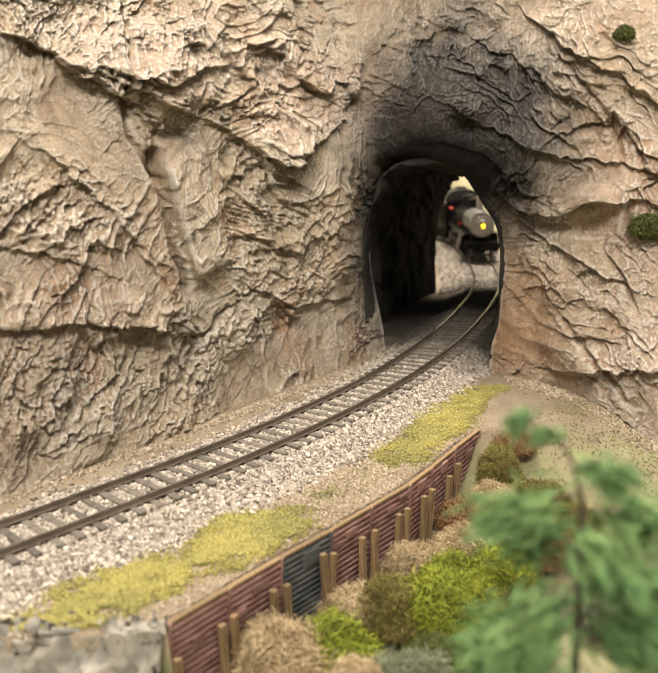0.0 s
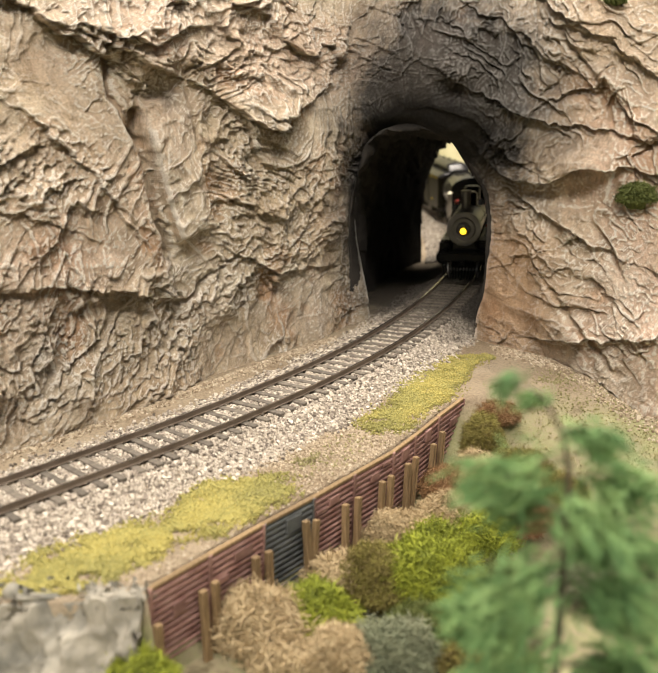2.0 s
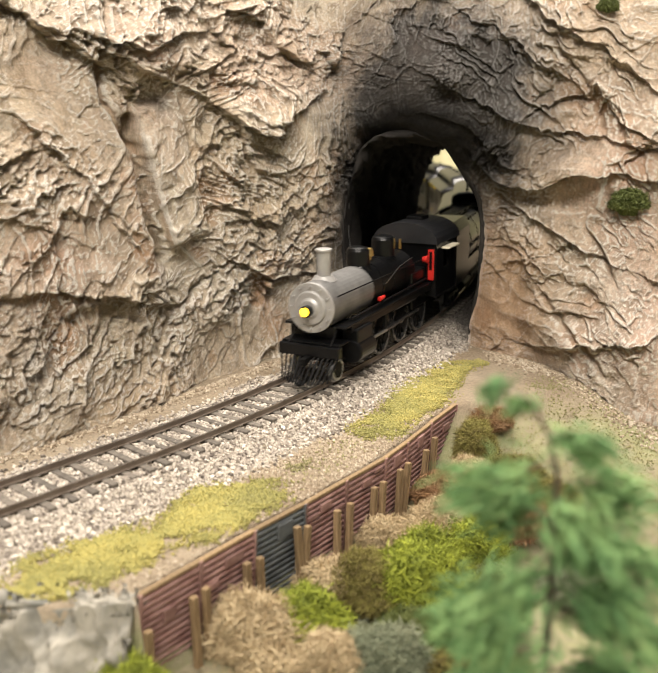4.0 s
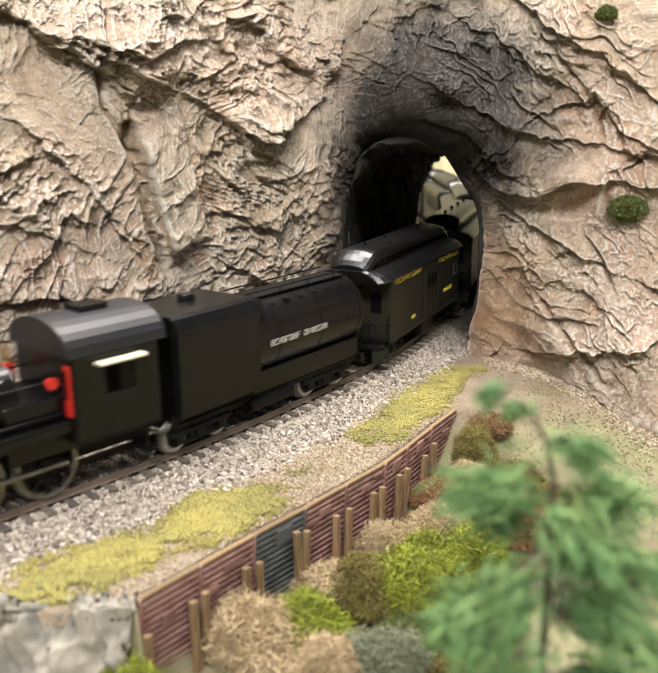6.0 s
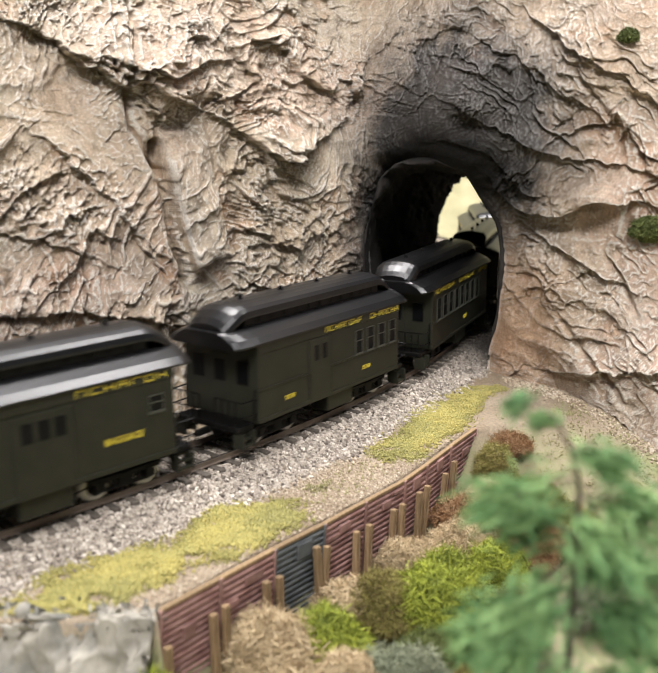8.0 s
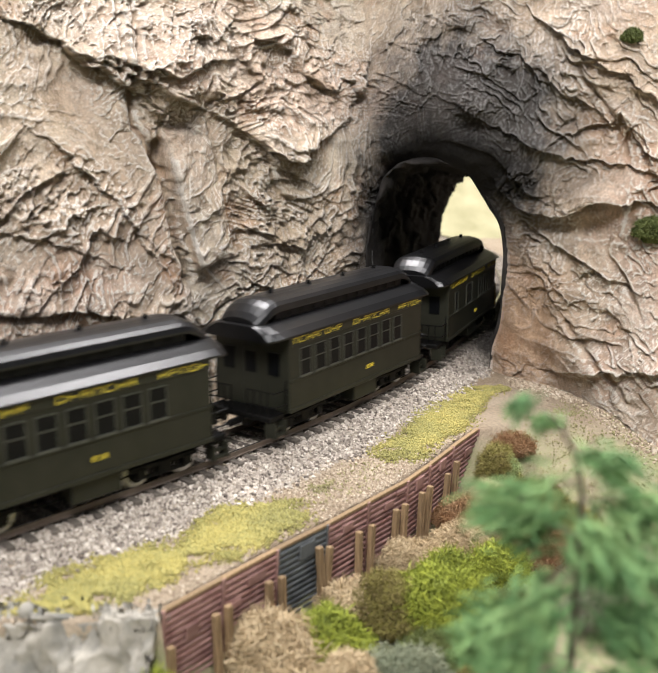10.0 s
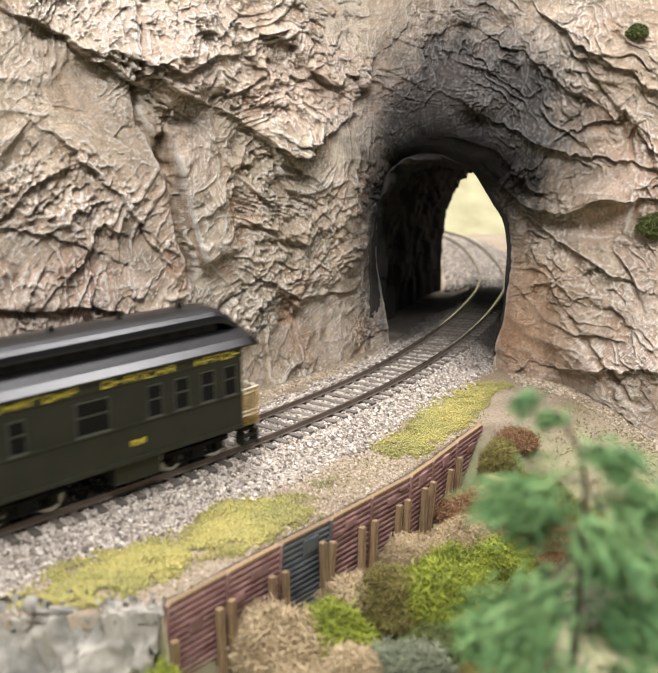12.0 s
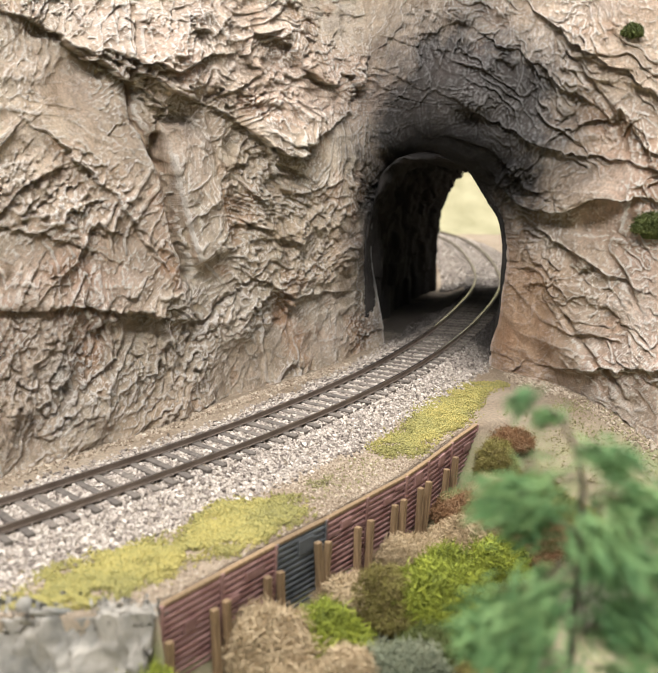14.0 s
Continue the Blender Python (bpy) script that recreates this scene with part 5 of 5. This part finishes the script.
        for s2 in (-1, 1):
            part("end_window", box(min(e, e + sgn * 0.3), max(e, e + sgn * 0.3), s2 * 10 - 2.4, s2 * 10 + 2.4, 22.5, 30.5), GLASS, ob)
        part("platform", box(min(e, e + sgn * 7.5), max(e, e + sgn * 7.5), -14, 14, 8.0, 10.0, 0.3), DULLBLACK, ob)
        for s2 in (-1, 1):
            bm = bmesh.new()
            for k in range(3):
                add_box(bm, min(e + sgn * 1.2, e + sgn * 6.6), max(e + sgn * 1.2, e + sgn * 6.6), s2 * (12.4 + k * 1.2) - 0.9, s2 * (12.4 + k * 1.2) + 0.9, 7.0 - k * 1.9, 7.6 - k * 1.9)
            for u in (1.2, 6.6):
                add_box(bm, e + sgn * u - 0.3, e + sgn * u + 0.3, min(s2 * 11, s2 * 16), max(s2 * 11, s2 * 16), 2.6, 8.0, 0.1)
            part("step", bm, OLIVE, ob)
        part("coupler", box(min(e + sgn * 6, e + sgn * 13), max(e + sgn * 6, e + sgn * 13), -1.0, 1.0, 6.0, 8.0, 0.3), DULLBLACK, ob)
        gilt = plan.get("gilt") and sgn > 0
        paint, rail_at = (CREAM if gilt else DULLBLACK), e + sgn * 7.0
        for s2 in (-1, 1):
            for z in (13.2, 14.6, 20.6, 22.0) if gilt else (13.5, 18.5):
                part("railing", rod([(rail_at, s2 * 3.6, z), (rail_at, s2 * 15.4, z), (e + sgn * 0.1, s2 * 15.8, z)], 0.3 if gilt else 0.28, 6), paint, ob, "cream-painted railing" if gilt else "")
            for y in (3.6, 5.6, 7.6, 9.6, 11.6, 13.6, 15.4) if gilt else (3.6, 6.6, 9.6, 12.6):
                part("railing_post", rod([(rail_at, s2 * y, 9.8), (rail_at, s2 * y, 22.0 if gilt else 18.5)], 0.3 if gilt else 0.25, 6), BRASS if gilt else paint, ob)
            if gilt:
                for k in range(6):
                    u = e + sgn * (0.8 + k * 1.1)
                    part("baluster", rod([(u, s2 * 15.7, 9.8), (u, s2 * 15.7, 22.0)], 0.28, 6), BRASS, ob, "brass baluster")
        for s2 in (-1, 1):
            bm = rod([(e + sgn * 0.6, s2 * (W - 1), 11), (e + sgn * 0.9, s2 * (W - 1), 12), (e + sgn * 0.9, s2 * (W - 1), 21), (e + sgn * 0.6, s2 * (W - 1), 22)], 0.25, 6)
            part("grab_iron", bm, DULLBLACK, ob)
    # boxes and truss rods under the floor
    part("battery_box", box(-3, 13, -15, -8, 3.4, 9.9, 0.4), OLIVE, ob)
    part("battery_box", box(-12, 4, 8, 15, 3.4, 9.9, 0.4), OLIVE, ob)
    for s2 in (-1, 1):
        part("truss_rod", rod([(-h + 10, s2 * 9.5, 7), (-9, s2 * 9.5, 4.0), (16, s2 * 9.5, 4.0), (h - 10, s2 * 9.5, 7)], 0.3, 6), DULLBLACK, ob)
    for x in (-h + 15, h - 15):
        truck(ob, x)
    # sides: the same on both
    for sgn in (-1, 1):
        y = sgn * (W + 0.05)
        for x, w, z0, z1 in plan.get("windows", []):
            window(ob, x * h, w, z0, z1, y, sgn)
        for x, w in plan.get("doors", []):
            d = part("side_door", box(x * h - w / 2, x * h + w / 2, y - 0.3, y + 0.3, Z0 + 1.2, 32.8, 0.15), OLIVE, ob)
            for k in plan.get("bars", (-0.28, 0.0, 0.28)):
                part("door_light", box(x * h + k * w - w * 0.10, x * h + k * w + w * 0.10, y + sgn * 0.3 - 0.1, y + sgn * 0.3 + 0.1, 25.0, 30.6), GLASS, d)
            for dx in (-w / 2 - 0.3, w / 2 + 0.3):
                part("door_post", box(x * h + dx - 0.3, x * h + dx + 0.3, y - 0.35, y + 0.35, Z0 + 1.2, 33, 0.1), OLIVE, ob)
        if plan.get("belt"):
            part("belt_rail", box(-h, h, y - 0.25, y + 0.25, 20.9, 21.7, 0.1), OLIVE, ob)
        for counts, a, b in plan.get("name", []):
            letters(ob, counts, a * h, b * h, sgn * (W + 0.32), Z1 - 2.0, 2.0, YELLOW, "yellow_lettering")
        for a, z in plan.get("numbers", []):
            letters(ob, [4], a * h - 2.6, a * h + 2.6, sgn * (W + 0.05), z, 1.5, YELLOW, "yellow_lettering")
        if plan.get("baggage") and sgn < 0:
            word(ob, "BAGGAGE", 0.62 * h, -(W + 0.1), 19.0, 2.0, YELLOW)
    return ob


def locomotive():
    ob = empty("steam_locomotive", None, "black mogul steam locomotive with graphite smokebox and lit headlamp", "locomotive")
    B, BZ = 9.4, 29.0
    part("boiler", cyl("x", (2, 0, BZ), B, B + 0.5, 46, 40), BLACK, ob, smooth=False)
    for x in (-10, 2, 14):
        part("boiler_band", cyl("x", (x, 0, BZ), B + 0.45, B + 0.5, 1.0, 40), BLACK, ob)
    part("smokebox", cyl("x", (-38.5, 0, BZ), B + 0.2, B + 0.2, 37, 40, 0.3), SMOKEBOX, ob, "grey graphite smokebox")
    front = part("smokebox_front", cyl("x", (-57.6, 0, BZ), B + 0.5, B + 0.1, 1.6, 40, 0.4), GRAPHITE, ob, "pale graphite front")
    bm = bmesh.new()
    add_cyl(bm, "x", (-58.8, 0, BZ), 6.4, 6.8, 1.4, 32, 0.4)
    add_cyl(bm, "x", (-59.8, 0, BZ), 3.2, 4.6, 1.2, 24, 0.3)
    for a in range(12):
        q = a * math.pi / 6
        add_cyl(bm, "x", (-58.8, 8.3 * math.cos(q), BZ + 8.3 * math.sin(q)), 0.4, 0.4, 1.2, 6)
    part("door", bm, GRAPHITE, front)
    lamp = part("headlamp", cyl("x", (-61.6, 0, BZ - 0.6), 2.3, 2.2, 3.4, 20, 0.2), BLACK, ob)
    part("lens", cyl("x", (-63.4, 0, BZ - 0.6), 1.75, 1.75, 0.5, 20), LAMP, lamp, "glowing yellow lens")
    bm = bmesh.new()
    add_cyl(bm, "z", (-47, 0, BZ + 14.5), 2.6, 2.9, 12, 24)
    add_cyl(bm, "z", (-47, 0, BZ + 20.4), 3.3, 3.3, 1.2, 24, 0.3)
    add_cyl(bm, "z", (-47, 0, BZ + 9.6), 5.0, 3.4, 2.0, 24)
    part("chimney", bm, GRAPHITE, ob, "grey chimney")
    for x, r, hh, nm in ((-15.5, 5.0, 9.0, "sand_dome"), (10.5, 5.2, 10.0, "steam_dome")):
        bm = bmesh.new()
        add_cyl(bm, "z", (x, 0, BZ + 8.0 + hh / 2), r, r * 0.95, hh, 28, 1.6)
        add_cyl(bm, "z", (x, 0, BZ + 8.2), r + 1.4, r, 2.4, 28)
        part(nm, bm, BLACK, ob)
    bm = bmesh.new()
    add_cyl(bm, "z", (-4, 0, BZ + 13), 2.0, 1.2, 3.6, 16, 0.3)
    add_cyl(bm, "z", (-4, 0, BZ + 10), 0.8, 0.8, 4, 10)
    part("bell", bm, BRASS, ob, "brass bell")
    bm = bmesh.new()
    for y in (-1.5, 1.5):
        add_cyl(bm, "z", (27, y, BZ + 12), 0.65, 0.5, 4.5, 12)
    part("safety_valve", bm, BRASS, ob)
    part("firebox", box(20, 42, -10.4, 10.4, 12, BZ, 0.5), BLACK, ob)
    # cab with an arched roof
    for sgn in (-1, 1):
        y0, y1 = sgn * 14.6, sgn * 15.4
        lo, hi = min(y0, y1), max(y0, y1)
        bm = bmesh.new()
        for a in ((38, 66, 15, 27.5), (38, 66, 36.5, 40.5), (38, 48, 27.5, 36.5), (58, 66, 27.5, 36.5)):
            add_box(bm, a[0], a[1], lo, hi, a[2], a[3])
        cab = part("cab_side", bm, BLACK, ob)
        part("cab_edge", box(38, 66, lo - 0.3, hi + 0.3, 14.4, 15.2, 0.1), DULLBLACK, cab)
        part("cab_glass", box(53, 58, (lo + hi) / 2 - 0.1, (lo + hi) / 2 + 0.1, 27.6, 36.4), GLASS, cab)
        part("awning", box(44.5, 60, min(sgn * 15.4, sgn * 19.4), max(sgn * 15.4, sgn * 19.4), 36.9, 37.8, 0.2), CREAM, cab, "cream awning over the window")
        if sgn > 0:
            continue
        part("cab_front_door", box(36.9, 37.7, min(sgn * 11.6, sgn * 14.5), max(sgn * 11.6, sgn * 14.5), 23, 37.5, 0.15), REDPAINT, ob, "red cab front window frame")
        part("door_light", box(36.7, 37.0, min(sgn * 12.4, sgn * 13.7), max(sgn * 12.4, sgn * 13.7), 28, 36.5), GLASS, ob)
    # added wall along the cab's middle, blocks the bright view through both windows
    part("backhead", box(42.2, 66, -1.5, 1.5, 15, 40, 0.2), DULLBLACK, ob)
    part("cab_front", box(37.7, 38.6, -14.6, 14.6, 15, 40, 0.1), BLACK, ob)
    arch = [(-16.2, 40.0)] + [(-16.0 * math.cos(math.pi * i / 14), 40.5 + 9.0 * math.sin(math.pi * i / 14) ** 0.9) for i in range(15)] + [(16.2, 40.0)]
    roof = part("cab_roof", prism(arch, 36.5, 69), CABROOF, ob, "satin blue-black arched roof")
    part("roof_hatch", box(48, 58, -4, 4, 49.0, 51.0, 0.3), BLACK, roof)
    # running boards, pipes, handrails
    for sgn in (-1, 1):
        part("running_board", box(-55, 41, min(sgn * 8.5, sgn * 13.4), max(sgn * 8.5, sgn * 13.4), 21.0, 22.0, 0.2), BLACK, ob)
        part("valance", box(-50, 40, sgn * 13.1 - 0.25, sgn * 13.1 + 0.25, 18.6, 21.0, 0.1), BLACK, ob)
        part("handrail", rod([(-54, sgn * 9.6, BZ + 4.5), (0, sgn * 10.2, BZ + 4.5), (40, sgn * 10.6, BZ + 4.5)], 0.3, 6), DULLBLACK, ob)
        part("pipe", rod([(-10, sgn * 10.3, BZ + 1), (4, sgn * 10.6, BZ + 6), (20, sgn * 10.4, BZ + 7.5)], 0.18, 6), TYRE, ob)
        part("pipe", rod([(-46, sgn * 11.4, 23.2), (-10, sgn * 11.2, 23.6), (36, sgn * 11.4, 24)], 0.5, 6), DULLBLACK, ob)
        part("air_tank", cyl("x", (6, sgn * 11, 19.2), 2.3, 2.3, 26, 18, 0.5), BLACK, ob)
        part("valve_handle", cyl("y", (33, sgn * 11.8, 33.5), 1.9, 1.2, 2.6, 12, 0.3), REDPAINT, ob, "red valve")
        part("valve_handle", cyl("x", (-17, sgn * 11.5, 25.5), 1.0, 0.8, 4.5, 10, 0.2), REDPAINT, ob, "red valve")
        # cylinders and valve chests
        bm = bmesh.new()
        add_cyl(bm, "x", (-41, sgn * 12.2, 10.5), 4.6, 4.6, 15, 24, 0.6)
        add_box(bm, -48, -34, min(sgn * 8, sgn * 15), max(sgn * 8, sgn * 15), 13, 19.5, 0.5)
        part("cylinder", bm, BLACK, ob)
        part("crosshead_guide", box(-33, -16, sgn * 13.2 - 0.5, sgn * 13.2 + 0.5, 11.2, 12.2, 0.1), STEEL, ob)
        part("valve_hanger", box(-17, -15, sgn * 12.6 - 0.5, sgn * 12.6 + 0.5, 9.5, 20, 0.1), DULLBLACK, ob)
        part("step", box(62, 66, min(sgn * 10, sgn * 13.5), max(sgn * 10, sgn * 13.5), 5.0, 5.8, 0.1), DULLBLACK, ob)
        part("hanger", box(62, 63, sgn * 12.4 - 0.3, sgn * 12.4 + 0.3, 5, 15, 0.1), DULLBLACK, ob)
    part("frame", box(-56, 66, -6.4, 6.4, 7.5, 13, 0.4), DULLBLACK, ob)
    part("saddle", box(-52, -40, -7, 7, 12, 21, 0.6), BLACK, ob)
    # pilot and beam
    part("buffer_beam", box(-61, -58, -13, 13, 10.5, 15.0, 0.3), BLACK, ob)
    pilot = part("pilot", box(-70, -60, -1, 1, 1.2, 2.4, 0.2), DULLBLACK, ob)
    for i in range(13):
        y = -12 + 2 * i
        part("pilot_bar", rod([(-60, y, 10.5), (-70 + abs(y) * 0.45, y * 0.8, 1.6)], 0.42, 6), DULLBLACK, pilot)
    part("front_coupler", box(-66, -61, -1.2, 1.2, 8.5, 11.0, 0.3), DULLBLACK, ob)
    for y in (-9, 9):
        part("front_step", rod([(-60, y, 15), (-52, y * 0.95, 21.5)], 0.35, 6), DULLBLACK, ob)
    part("front_deck", box(-59, -50, -12.5, 12.5, 15.0, 15.8, 0.2), BLACK, ob)
    wheelset(ob, -54, 4.6)
    # drivers with spokes and counterweights, on three axles
    R = 9.4
    for x in (-13, 9, 31):
        bm = bmesh.new()
        for sgn in (-1, 1):
            add_cyl(bm, "y", (0, sgn * 8.9, 0), 2.1, 2.1, 1.8, 16, 0.2)
            add_cyl(bm, "y", (4.0, sgn * 9.2, 0), 1.2, 1.2, 2.0, 12)
            add_box(bm, -R + 1.2, -3.6, sgn * 8.8 - 0.6, sgn * 8.8 + 0.6, -3.4, 3.4, 0.8)
        add_cyl(bm, "y", (0, 0, 0), 1.1, 1.1, 17, 12)
        w = part("driving_wheel", bm, DULLBLACK, ob)
        for sgn, i in itertools.product((-1, 1), range(12)):
            a = i * math.pi / 6
            part("spoke", rod([(1.5 * math.cos(a), sgn * 8.8, 1.5 * math.sin(a)), ((R - 0.8) * math.cos(a), sgn * 8.8, (R - 0.8) * math.sin(a))], 0.42, 6), DULLBLACK, w)
        bm = bmesh.new()
        for sgn in (-1, 1):
            ring = []
            for rad, yy in ((R - 1.1, 8.1), (R - 1.1, 9.6), (R, 9.6), (R, 8.1), (R + 0.6, 8.0), (R + 0.6, 7.5), (R - 1.1, 7.5)):
                ring.append([bm.verts.new((rad * math.cos(k * math.pi / 20), sgn * yy, rad * math.sin(k * math.pi / 20))) for k in range(40)])
            for a, b in zip(ring, ring[1:] + ring[:1]):
                for k in range(40):
                    bm.faces.new((a[k], a[(k + 1) % 40], b[(k + 1) % 40], b[k]))
        bmesh.ops.recalc_face_normals(bm, faces=bm.faces)
        part("tyre", bm, TYRE, w, "bright-rimmed steel tyre")
        WHEELS.append((w, (x, 0, R), R))
    for sgn in (-1, 1):
        r = part("side_rod", box(-14.5, 32.5, sgn * 10.6 - 0.4, sgn * 10.6 + 0.4, -0.55, 0.55, 0.2), TYRE, ob, "steel side rod")
        RODS.append((r, 4.0, R, sgn))
        r2 = part("main_rod", box(-30, 10.3, sgn * 11.8 - 0.4, sgn * 11.8 + 0.4, -0.5, 0.5, 0.2), TYRE, ob, "steel main rod")
        RODS.append((r2, 4.0, R, sgn))
    return ob


def tender():
    ob = empty("tender", None, "black tender with a square coal bunker and a round water tank", "tender")
    h = 45.5
    part("underframe", box(-55, h, -11, 11, 7.0, 9.5, 0.4), DULLBLACK, ob)
    tank = part("tank", cyl("x", (12, 0, 27.4), 14.2, 14.2, 66, 56, 0.6), BLACK, ob)
    for x in (-6, 18, 42):
        part("tank_band", cyl("x", (x, 0, 27.4), 14.4, 14.4, 0.9, 56), BLACK, tank)
    part("tank_shelf", box(-18, 44, -11.5, 11.5, 9.5, 17.0, 0.2), BLACK, ob)
    prof = [(-15, 12.5), (-15, 40), (-12.8, 43.3), (-11.6, 44.2), (11.6, 44.2), (12.8, 43.3), (15, 40), (15, 12.5)]
    part("bunker_floor", box(-55, -18, -10.5, 10.5, 9.4, 12.6, 0.2), DULLBLACK, ob)
    part("bunker", prism(prof, -55, -18), BLACK, ob)
    part("bunker_slope", prism([(-12.8, 36), (-10.5, 42), (10.5, 42), (12.8, 36)], -18, -12), BLACK, ob)
    part("filler_hatch", cyl("z", (-34, 3, 45.2), 3.2, 2.6, 2.4, 18, 0.4), BLACK, ob)
    part("walkway", box(-14, 43, -5.5, 5.5, 41.0, 41.6, 0.1), DULLBLACK, ob)
    for sgn in (-1, 1):
        part("walkway_rail", rod([(-14, sgn * 5.6, 43.4), (43, sgn * 5.6, 43.4)], 0.3, 6), DULLBLACK, ob)
        for x in (-12, 4, 20, 36):
            part("rail_post", rod([(x, sgn * 5.6, 41), (x, sgn * 5.6, 43.4)], 0.25, 6), DULLBLACK, ob)
        for x in range(-4, 44, 8):
            part("rivet_lug", box(x - 0.6, x + 0.6, sgn * 8.9 - 0.6, sgn * 8.9 + 0.6, 37.6, 39.2, 0.1), BLACK, tank)
    part("tank_hatch", cyl("z", (4, -8.5, 39.2), 1.8, 1.6, 1.6, 14, 0.2), BLACK, tank)
    for sgn in (-1, 1):
        letters(ob, [8, 7], -12, 20, sgn * 14.65, 27.0, 2.1, WHITE, "pale_lettering", 1.2)
        part("air_tank", cyl("x", (-10, sgn * 11.5, 6.2), 2.2, 2.2, 22, 18, 0.5), DULLBLACK, ob)
        part("grab_iron", rod([(-55.4, sgn * 13.6, 14), (-55.8, sgn * 13.6, 38), (-55, sgn * 13.4, 41)], 0.3, 6), DULLBLACK, ob)
    part("end_beam", box(h - 1, h + 1, -13, 13, 6.5, 10, 0.3), BLACK, ob)
    part("coupler", box(h, h + 9, -1, 1, 6, 8, 0.3), DULLBLACK, ob)
    part("drawbar", box(-60, -55, -1.5, 1.5, 8, 9.5, 0.2), DULLBLACK, ob)
    for x in (-44, 23):
        truck(ob, x, 19.0, 5.0)
    return ob


NAME_TWO = [([8], -0.92, -0.22), ([7], 0.30, 0.96)]
NAME_ONE = [([8, 7], -0.16, 0.98)]
NAME_THREE = [([8, 7, 5], -0.96, 0.98)]
COACH_WINDOWS = [(-0.80 + 0.195 * k, 6.2, 22.0, 31.8) for k in range(8)]
LOCO, TENDER = locomotive(), tender()
CARS = [
    (car("baggage_car", "dark olive baggage car with yellow lettering and a black roof", 93,
         {"doors": [(0.10, 17)], "windows": [(0.86, 5.0, 24.5, 29.5)], "name": NAME_TWO, "numbers": [(-0.42, 15.6)], "baggage": True}), 106.5, 93),
    (car("mail_car", "dark olive combined mail and passenger car with yellow lettering", 86,
         {"doors": [(-0.22, 12)], "bars": (-0.2, 0.2), "windows": [(0.34, 4.6, 22.0, 31.0), (0.52, 4.6, 22.0, 31.0), (0.70, 4.6, 22.0, 31.0), (0.88, 4.6, 22.0, 31.0)],
          "name": NAME_ONE, "numbers": [(-0.62, 15.6), (0.46, 15.8)], "belt": True}), 231, 86),
    (car("coach", "dark olive passenger coach with a row of windows and yellow lettering", 90,
         {"windows": COACH_WINDOWS, "name": NAME_THREE, "numbers": [(0.12, 15.8)], "belt": True}), 347, 90),
    (car("coach", "dark olive passenger coach with a row of windows and yellow lettering", 90,
         {"windows": COACH_WINDOWS, "name": NAME_THREE, "numbers": [(0.12, 15.8)], "belt": True}), 469, 90),
    (car("observation_car", "dark olive last car with a cream railing on its rear platform", 88,
         {"windows": [(-0.72, 4.8, 22.0, 31.0), (-0.22, 10.5, 22.0, 31.5), (0.24, 5.2, 22.0, 31.5), (0.46, 5.2, 22.0, 31.5), (0.68, 5.2, 22.0, 31.5), (0.88, 5.0, 22.0, 31.5)],
          "name": NAME_THREE, "numbers": [(0.10, 15.8)], "belt": True, "gilt": True}), 588, 88),
]
# thing, first truck and last truck behind the tender's front, and its middle
VEHICLES = [(LOCO, -96, -47, -82), (TENDER, 1.5, 68.5, 45.5)] + [(ob, q + 15, q + n - 15, q + n / 2) for ob, q, n in CARS]


# how far the tender's front stands from the origin of the line, by time
RUN_T = [0, 1, 2, 3, 5.3, 6.2, 6.5, 7.5, 8.2, 10.4, 11, 12.5, 14]
RUN_S = [655, 563, 470, 375, 137, 45, 12, -100, -177, -424, -492, -665, -839]
RUN = np.polynomial.Polynomial.fit(RUN_T, RUN_S, 5)


def motions():
    for ob, q0, q1, middle in VEHICLES:
        rows = []
        for i in range(0, 141):
            t = i / 10
            s = float(RUN(t))
            a, b = on_track(s + q0), on_track(s + q1)
            d = (b - a) / np.linalg.norm(b - a)
            c = (a + b) / 2 + d * (middle - (q0 + q1) / 2)
            rows.append((t, pose(c[0] * MM, c[1] * MM, 0, 0, 0, math.degrees(math.atan2(d[1], d[0])))))
        walk(ob, rows)
    for ob, (x, y, z), r in WHEELS:
        walk(ob, [(k / 15, Matrix.Translation((x * MM, y * MM, z * MM)) @ Matrix.Rotation((float(RUN(k / 15)) - float(RUN(0))) / r, 4, "Y")) for k in range(211)])
    for ob, crank, r, sgn in RODS:
        rows = []
        for k in range(211):
            a = (float(RUN(k / 15)) - float(RUN(0))) / r
            rows.append((k / 15, Matrix.Translation((crank * math.cos(a) * MM, 0, (r - crank * math.sin(a)) * MM))))
        walk(ob, rows)


motions()
